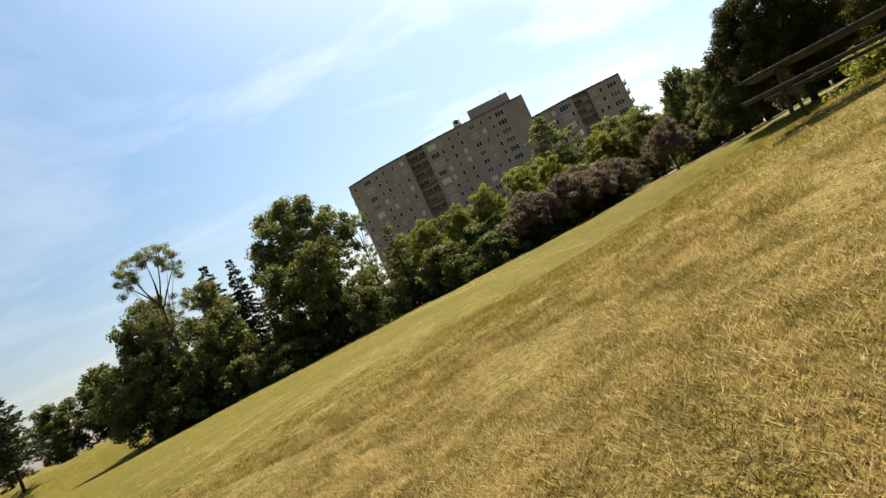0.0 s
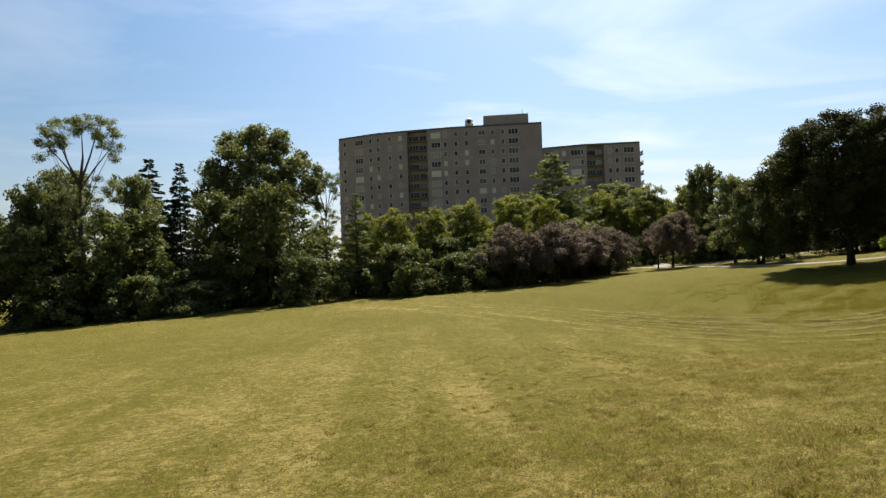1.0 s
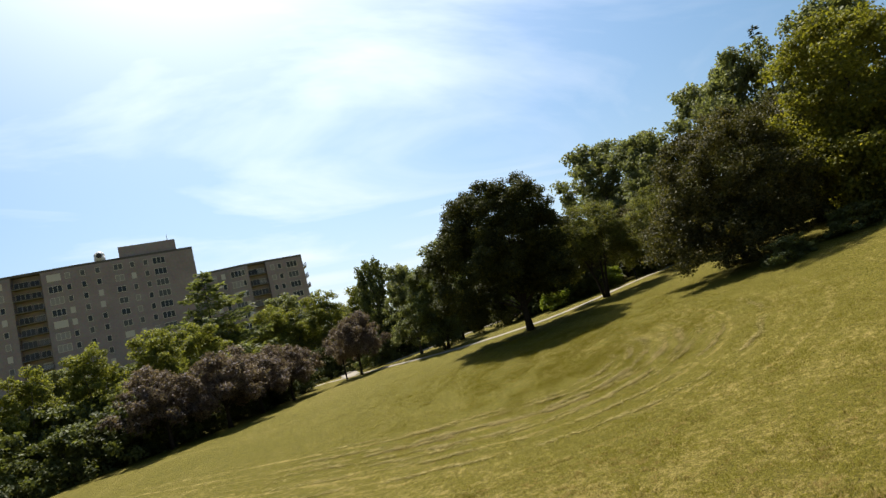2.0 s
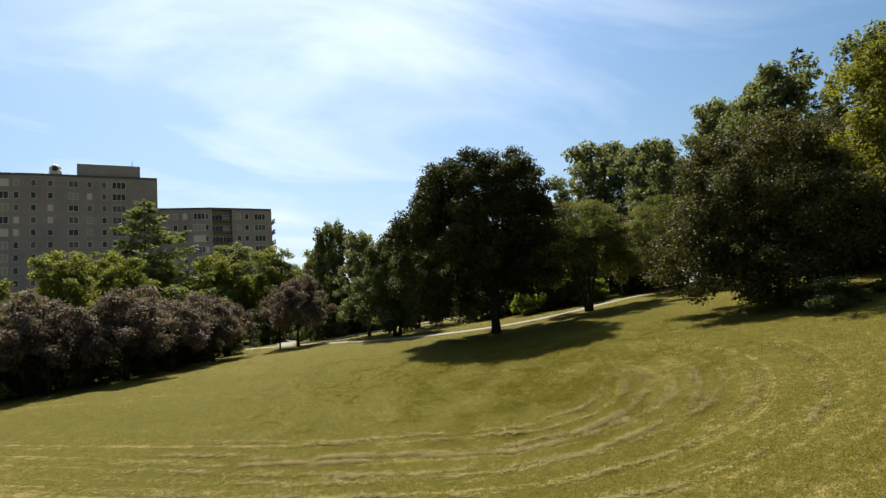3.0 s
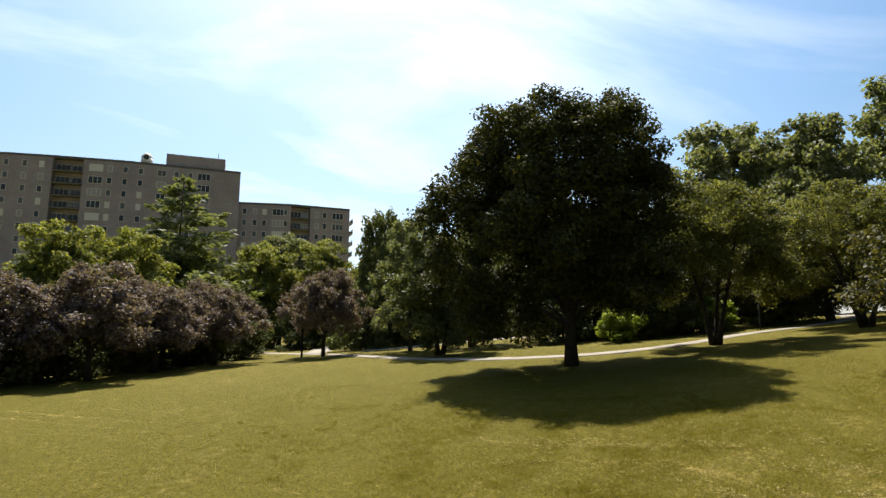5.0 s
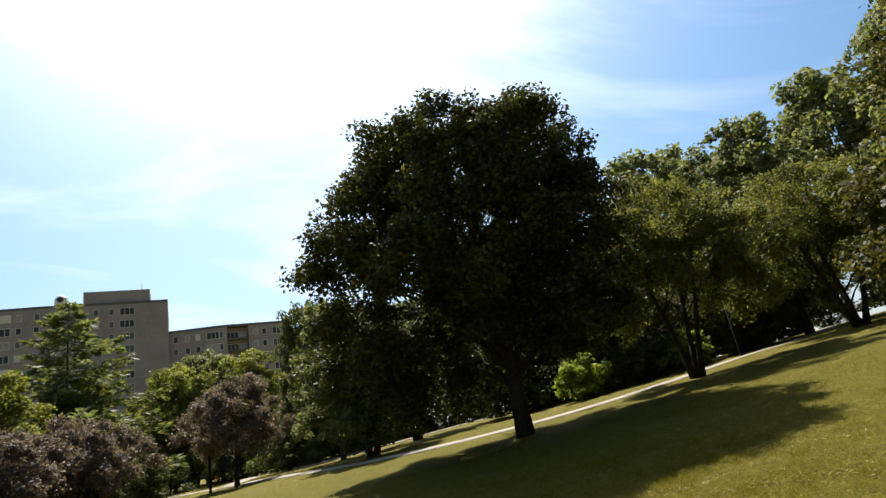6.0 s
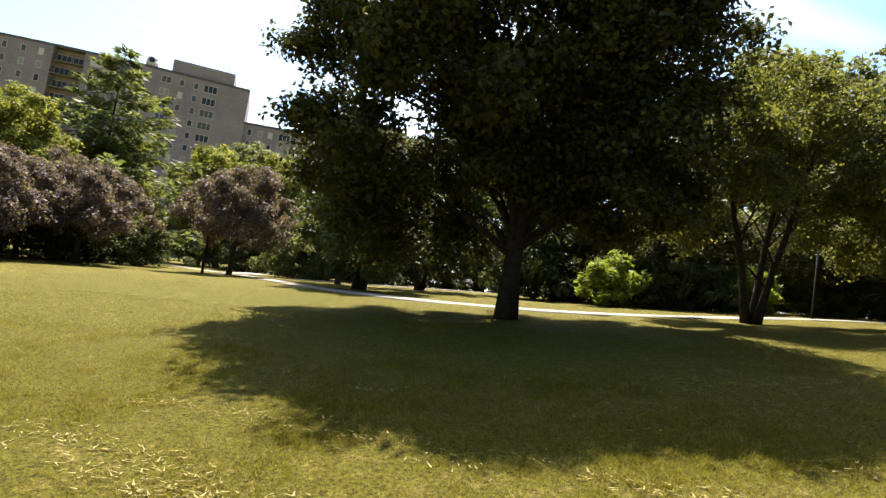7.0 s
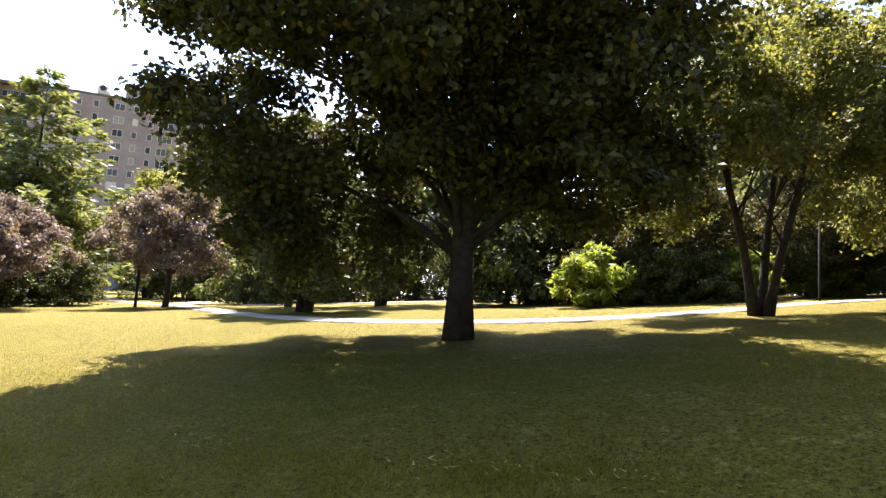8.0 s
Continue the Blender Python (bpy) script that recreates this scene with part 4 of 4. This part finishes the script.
def window_meshes(w, h, lights):
    """Frame and pane of a window with that many lights side by side, facing -y."""
    bm = bmesh.new()
    t = 0.09
    xs = [-w / 2]
    for k in range(lights):
        xs += [-w / 2 + t + (w - t) * k / lights, -w / 2 + (w - t) * (k + 1) / lights]
    xs.append(w / 2)
    zs = [-h / 2, -h / 2 + t, h / 2 - t, h / 2]
    grid = [[bm.verts.new((x, 0, z)) for z in zs] for x in xs]
    for i in range(len(xs) - 1):
        for j in range(3):
            if j != 1 or i % 2 == 0:
                bm.faces.new((grid[i][j], grid[i + 1][j], grid[i + 1][j + 1], grid[i][j + 1]))
    ext = bmesh.ops.extrude_face_region(bm, geom=bm.faces[:])
    bmesh.ops.translate(bm, vec=(0, -0.07, 0), verts=[g for g in ext["geom"] if isinstance(g, bmesh.types.BMVert)])
    bmesh.ops.recalc_face_normals(bm, faces=bm.faces)
    fr = bpy.data.meshes.new("window_frame")
    bm.to_mesh(fr); bm.free(); fr.materials.append(FRAME)
    bm = bmesh.new()
    box(bm, -w / 2 + t, w / 2 - t, -0.03, -0.005, -h / 2 + t, h / 2 - t)
    pa = bpy.data.meshes.new("pane")
    bm.to_mesh(pa); bm.free(); pa.materials.append(GLASS)
    return fr, pa


SINGLE, PAIR, TRIPLE = window_meshes(0.95, 1.35, 1), window_meshes(1.8, 1.4, 2), window_meshes(2.6, 1.55, 3)


def set_window(block, kind, p, d, z):
    fr = new("window", kind[0])
    fr.parent = block
    fr.matrix_basis = pose(p.x, p.y, z, 0, 0, math.degrees(math.atan2(d.y, d.x)))
    pa = new("pane", kind[1])
    pa.parent = fr


def balcony_mesh(w, deep, bulge=0.25):
    bm = bmesh.new()
    box(bm, -w / 2, w / 2, -deep - bulge, 0.0, -0.12, 0.06)
    slab = bpy.data.meshes.new("balcony")
    bm.to_mesh(slab); bm.free(); slab.materials.append(SLAB)
    bm = bmesh.new()
    y = -deep - bulge + 0.05
    box(bm, -w / 2, w / 2, y - 0.03, y + 0.03, 0.98, 1.05)
    box(bm, -w / 2, w / 2, y - 0.02, y + 0.02, 0.12, 0.18)
    k = int(w / 0.22)
    for i in range(k + 1):
        x = -w / 2 + 0.03 + (w - 0.06) * i / k
        box(bm, x - 0.018, x + 0.018, y - 0.018, y + 0.018, 0.06, 0.98)
    rail = bpy.data.meshes.new("railing")
    bm.to_mesh(rail); bm.free(); rail.materials.append(RAIL)
    return slab, rail


def set_balcony(block, kind, p, d, z):
    ba = new("balcony", kind[0])
    ba.parent = block
    ba.matrix_basis = pose(p.x, p.y, z, 0, 0, math.degrees(math.atan2(d.y, d.x)))
    ra = new("railing", kind[1])
    ra.parent = ba


def wing(block, front, roof, storeys, notches, columns, back, end_balcony):
    bm = bmesh.new()
    prism(bm, front.outline(notches, back), -3.0, roof - 0.5)
    part("wall", bm, BRICK, block)
    bm = bmesh.new()
    prism(bm, front.outline([], back), roof - 0.5, roof)
    part("parapet", bm, PARAPET, block)
    for s in range(storeys):
        z = roof - 0.75 - STOREY * (s + 0.5)
        for u, kind in columns:
            p, d, o = front.at(u)
            set_window(block, kind, p, d, z)
        for a, b in notches:
            p, d, o = front.at((a + b) / 2)
            inner = p - o * 1.5
            w = (b - a) * front.total
            set_window(block, TRIPLE, inner - d * w * 0.22, d, z - 0.15)
            set_window(block, PAIR, inner + d * w * 0.24, d, z - 0.15)
            set_balcony(block, balcony_kinds[(round(w, 1))], inner, d, z - 1.05)
        if end_balcony:
            u0, side = end_balcony
            p, d, o = front.at(u0)
            set_balcony(block, END_BALCONY, p - o * 3.2, o if side < 0 else -o, z - 1.05)


balcony_kinds = {}
END_BALCONY = balcony_mesh(4.2, 0.9, 0.2)
FRONT_A = Front([(-18.2, 168.0), (-7.2, 161.8), (2.0, 159.0), (13.5, 156.0), (36.2, 152.3)])
FRONT_B = Front([(36.0, 153.6), (46.5, 149.6), (60.2, 147.6)])
NOTCH_A, NOTCH_B = [(0.372, 0.468)], [(0.47, 0.64)]
for front, notches in ((FRONT_A, NOTCH_A), (FRONT_B, NOTCH_B)):
    for q0, q1 in notches:
        wid = round((q1 - q0) * front.total, 1)
        balcony_kinds[wid] = balcony_mesh(wid - 0.1, 1.5, 0.15)

block = thing("apartment_building", 0, 0, 0, "long brown brick apartment block of many storeys with balcony bays", "apartment building")
wing(block, FRONT_A, ROOF_A, 15, NOTCH_A, [(0.035, SINGLE), (0.12, TRIPLE), (0.185, SINGLE), (0.228, SINGLE), (0.285, SINGLE), (0.338, SINGLE), (0.51, TRIPLE), (0.555, SINGLE), (0.605, SINGLE), (0.655, SINGLE), (0.725, PAIR), (0.775, SINGLE), (0.822, SINGLE), (0.87, TRIPLE)], 17, (0.0, -1))
wing(block, FRONT_B, ROOF_B, 12, NOTCH_B, [(0.07, SINGLE), (0.16, SINGLE), (0.24, SINGLE), (0.36, TRIPLE), (0.42, SINGLE), (0.70, SINGLE), (0.77, SINGLE), (0.89, TRIPLE)], 16, (1.0, 1))
# lift house, mast and vent dome on the roof
bm = bmesh.new()
pa_, _, oa_ = FRONT_A.at(0.735)
pb_, db_, ob_ = FRONT_A.at(0.942)
prism(bm, [((q := pa_ - oa_ * 0.6).x, q.y), ((q := pb_ - ob_ * 0.6).x, q.y), ((q := pb_ - ob_ * 9).x, q.y), ((q := pa_ - oa_ * 9).x, q.y)], ROOF_A - 0.2, ROOF_A + 2.6)
part("lift_house", bm, BRICK, block)
bm = bmesh.new()
q = pb_ - ob_ * 1.5 - db_ * 1.5
tube(bm, [(q.x, q.y, ROOF_A + 2.4), (q.x, q.y, ROOF_A + 4.2)], [0.07, 0.04], 6)
part("mast", bm, RAIL, block)
bm = bmesh.new()
q, dq, oq = FRONT_A.at(0.668)
q = q - oq * 1.4
tube(bm, [(q.x, q.y, ROOF_A - 0.1), (q.x, q.y, ROOF_A + 1.3)], [1.15, 1.15], 14)
g = bmesh.ops.create_uvsphere(bm, u_segments=16, v_segments=8, radius=1.15)
bmesh.ops.translate(bm, vec=(q.x, q.y, ROOF_A + 1.3), verts=g["verts"])
dome = part("vent_dome", bm, WHITE, block, "white round vent dome on the roof")
bm = bmesh.new()
g = bmesh.ops.create_cone(bm, cap_ends=True, segments=14, radius1=0.55, radius2=0.55, depth=0.12)
bmesh.ops.rotate(bm, cent=(0, 0, 0), matrix=Matrix.Rotation(radians(90), 3, "X"), verts=g["verts"])
bmesh.ops.rotate(bm, cent=(0, 0, 0), matrix=Matrix.Rotation(math.atan2(dq.y, dq.x), 3, "Z"), verts=g["verts"])
qq = q + oq * 1.14
bmesh.ops.translate(bm, vec=(qq.x, qq.y, ROOF_A + 1.25), verts=g["verts"])
part("opening", bm, RAIL, dome)


# ---------------------------------------------------------------- small things on the lawn
def picnic_table(x, y, rz):
    ob = thing("picnic_table", x, y, gz(x, y), "weathered wooden picnic table with benches on the lawn", "picnic table", "", rz)
    for i in range(5):
        bm = bmesh.new()
        box(bm, -1.2, 1.2, -0.36 + i * 0.147, -0.36 + i * 0.147 + 0.138, 0.70, 0.742, 0.006)
        part("tabletop_board", bm, WOOD, ob)
    for s in (-1, 1):
        for k in (0, 1):
            bm = bmesh.new()
            y0 = s * 0.72 - 0.145 + k * 0.148
            box(bm, -1.2, 1.2, y0, y0 + 0.14, 0.41, 0.45, 0.006)
            part("bench_board", bm, WOOD, ob)
    for sx in (-0.8, 0.8):
        for s in (-1, 1):
            bm = bmesh.new()
            v = box(bm, sx - 0.02, sx + 0.02, -0.045, 0.045, -0.02, 0.72)
            for w in v:
                w.co.y += s * (0.72 - w.co.z) / 0.72 * 0.46 + s * 0.16
            part("leg", bm, WOOD, ob)
        bm = bmesh.new()
        box(bm, sx + 0.022, sx + 0.06, -0.85, 0.85, 0.32, 0.408)
        part("crossbeam", bm, WOOD, ob)
        bm = bmesh.new()
        box(bm, sx + 0.022, sx + 0.06, -0.34, 0.34, 0.62, 0.698)
        part("top_batten", bm, WOOD, ob)
    return ob


picnic_table(6.31, 6.17, -40.0)


def path_post(x, y, h, label, r=0.045):
    ob = thing("path_post", x, y, gz(x, y) - 0.05, label, "post", "posts along the path")
    bm = bmesh.new()
    tube(bm, [(0, 0, 0), (0, 0, 0.12), (0, 0, h)], [r * 1.3, r, r * 0.9], 8)
    part("pole", bm, IRON, ob)
    bm = bmesh.new()
    tube(bm, [(0, 0, h), (0, 0, h + 0.05), (0, 0, h + 0.08)], [r * 1.25, r * 1.25, r * 0.4], 8)
    part("cap", bm, IRON, ob)
    return ob


path_post(22.9, 54.6, 1.6, "slim dark metal post beside the footpath", 0.06)
path_post(38.5, 37.5, 2.3, "slim dark post beside the footpath", 0.028)


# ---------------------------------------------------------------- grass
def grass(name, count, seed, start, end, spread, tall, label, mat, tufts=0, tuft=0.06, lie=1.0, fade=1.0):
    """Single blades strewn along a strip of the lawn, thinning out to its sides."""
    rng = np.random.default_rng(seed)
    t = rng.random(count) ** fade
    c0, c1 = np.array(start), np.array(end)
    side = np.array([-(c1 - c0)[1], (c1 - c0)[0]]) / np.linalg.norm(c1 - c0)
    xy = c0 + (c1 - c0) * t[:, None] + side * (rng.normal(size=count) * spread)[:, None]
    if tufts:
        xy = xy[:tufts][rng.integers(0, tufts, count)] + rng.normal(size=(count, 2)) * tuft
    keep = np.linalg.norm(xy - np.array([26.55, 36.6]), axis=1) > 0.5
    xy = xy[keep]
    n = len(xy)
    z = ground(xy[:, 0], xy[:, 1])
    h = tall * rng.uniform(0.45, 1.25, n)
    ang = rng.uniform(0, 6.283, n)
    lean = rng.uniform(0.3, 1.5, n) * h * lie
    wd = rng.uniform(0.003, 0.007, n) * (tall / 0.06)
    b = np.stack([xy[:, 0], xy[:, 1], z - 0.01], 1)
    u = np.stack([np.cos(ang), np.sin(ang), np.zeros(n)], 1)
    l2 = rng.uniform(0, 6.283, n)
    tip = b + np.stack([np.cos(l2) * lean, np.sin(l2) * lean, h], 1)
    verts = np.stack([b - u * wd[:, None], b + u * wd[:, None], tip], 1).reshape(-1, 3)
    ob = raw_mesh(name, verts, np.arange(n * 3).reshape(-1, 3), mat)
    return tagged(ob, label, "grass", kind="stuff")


def blade_material(name, green, straw, lean_to):
    """Grass blades: straw and green stand in patches, and each blade has a tone of its own."""
    m, n, l, b = material(name, 0.9)
    g = n.new("ShaderNodeNewGeometry")
    patch = noise_tex(n, l, 2.4, 5, 0.7)
    add = n.new("ShaderNodeMath"); add.operation = "MULTIPLY_ADD"; add.inputs[1].default_value = 0.35; add.inputs[2].default_value = lean_to
    l.new(g.outputs["Random Per Island"], add.inputs[0])
    both = n.new("ShaderNodeMath"); both.operation = "ADD"
    l.new(add.outputs[0], both.inputs[0]); l.new(patch.outputs["Fac"], both.inputs[1])
    r = ramp(n, [(0.42, tuple(0.75 * k for k in green)), (0.56, green), (0.68, tuple(0.62 * k for k in straw)), (0.92, straw)])
    l.new(both.outputs[0], r.inputs[0])
    l.new(r.outputs[0], b.inputs["Base Color"])
    b.inputs["Specular IOR Level"].default_value = 0.15
    tr = n.new("ShaderNodeBsdfTranslucent")
    l.new(r.outputs[0], tr.inputs["Color"])
    mx = n.new("ShaderNodeMixShader")
    mx.inputs[0].default_value = 0.5
    l.new(b.outputs[0], mx.inputs[1]); l.new(tr.outputs[0], mx.inputs[2])
    l.new(mx.outputs[0], n["Material Output"].inputs["Surface"])
    return m


BLADE = blade_material("grass_blades", (0.14, 0.118, 0.014), (0.45, 0.335, 0.115), -0.02)
BLADE_GREEN = blade_material("green_blades", (0.196, 0.172, 0.014), (0.40, 0.33, 0.10), -0.18)
CLIPPING = blade_material("dry_clippings", (0.27, 0.218, 0.06), (0.47, 0.395, 0.16), 0.12)
STRAW = blade_material("straw_stalks", (0.15, 0.12, 0.03), (0.55, 0.43, 0.18), 0.10)
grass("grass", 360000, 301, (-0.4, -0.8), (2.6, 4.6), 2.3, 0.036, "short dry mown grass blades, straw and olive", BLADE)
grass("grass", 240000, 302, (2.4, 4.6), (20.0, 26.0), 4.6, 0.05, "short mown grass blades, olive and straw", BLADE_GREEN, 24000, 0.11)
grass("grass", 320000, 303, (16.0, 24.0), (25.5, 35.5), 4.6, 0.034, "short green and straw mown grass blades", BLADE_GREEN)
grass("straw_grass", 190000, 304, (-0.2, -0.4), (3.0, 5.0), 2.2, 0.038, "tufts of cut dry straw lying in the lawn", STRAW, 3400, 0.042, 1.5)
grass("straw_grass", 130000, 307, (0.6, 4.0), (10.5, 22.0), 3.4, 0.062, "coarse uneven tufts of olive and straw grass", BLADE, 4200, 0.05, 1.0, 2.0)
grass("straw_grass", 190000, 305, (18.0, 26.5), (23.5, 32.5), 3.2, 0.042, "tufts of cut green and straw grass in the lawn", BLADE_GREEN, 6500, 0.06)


def windrows(count, seed, rings, mat):
    """Thin broken rows of dry clippings that the mower left round its turn."""
    rng = np.random.default_rng(seed)
    straight = 9.0
    d = np.array(rings)[rng.integers(0, len(rings), count)]
    total = d * math.pi / 2 + straight  # along the row: the turn in the middle, a straight on either side
    tuft = np.floor(rng.uniform(-1, 1, count) * total / 0.17)
    run = (tuft + np.sin(tuft * 12.9 + d * 7.7) * 0.45) * 0.17 + rng.normal(size=count) * 0.06
    bend = np.clip(run, -d * math.pi / 2, d * math.pi / 2)
    rest = np.abs(run) - np.abs(bend)
    ang = bend / d
    wave = 0.11 * np.sin(run * 0.43 + d * 5) + 0.05 * np.sin(run * 1.7 + d * 9) + 0.04 * np.sin(run * 4.1 + d * 17)
    dd = d + wave + 0.05 * np.sin(tuft * 78.2 + d * 31) + rng.normal(size=count) * rng.choice([0.04, 0.09], count)
    along_x, along_y = dd * np.cos(ang) - rest, dd * np.sin(ang)
    a = radians(-RING[2])
    xy = np.stack([RING[0] + along_x * math.cos(a) - along_y * math.sin(a), RING[1] + along_x * math.sin(a) + along_y * math.cos(a)], 1)
    gap = np.sin(run * 1.3 + d * 7) + 0.8 * np.sin(run * 3.1 + d * 3) + 0.6 * np.sin(run * 7.3 + d * 11)
    fade = np.clip((along_y + 0.5) / 2.5, 0, 1) + np.clip((rest - 3) / 6, 0, 1)
    xy = xy[(gap + rng.normal(size=count) * 0.9 > 0.1) & (rng.random(count) > fade * 0.95)]
    n = len(xy)
    z = ground(xy[:, 0], xy[:, 1]) + rng.uniform(0.0, 0.035, n)
    b = np.stack([xy[:, 0], xy[:, 1], z], 1)
    way = rng.uniform(0, 6.283, n)
    ll = rng.uniform(0.03, 0.08, n)
    tip = b + np.stack([np.cos(way) * ll, np.sin(way) * ll, rng.uniform(-0.002, 0.016, n)], 1)
    side = np.stack([-np.sin(way), np.cos(way), np.zeros(n)], 1) * rng.uniform(0.004, 0.009, n)[:, None]
    verts = np.stack([b - side, b + side, tip], 1).reshape(-1, 3)
    ob = raw_mesh("clippings", verts, np.arange(n * 3).reshape(-1, 3), mat)
    return tagged(ob, "thin rows of pale dry clippings left by the mower", "grass clippings", kind="stuff")


windrows(420000, 306, (2.35, 2.8, 3.5, 3.55, 3.6, 3.95, 4.0, 4.05, 4.72, 4.78, 5.15, 6.0, 7.2), CLIPPING)
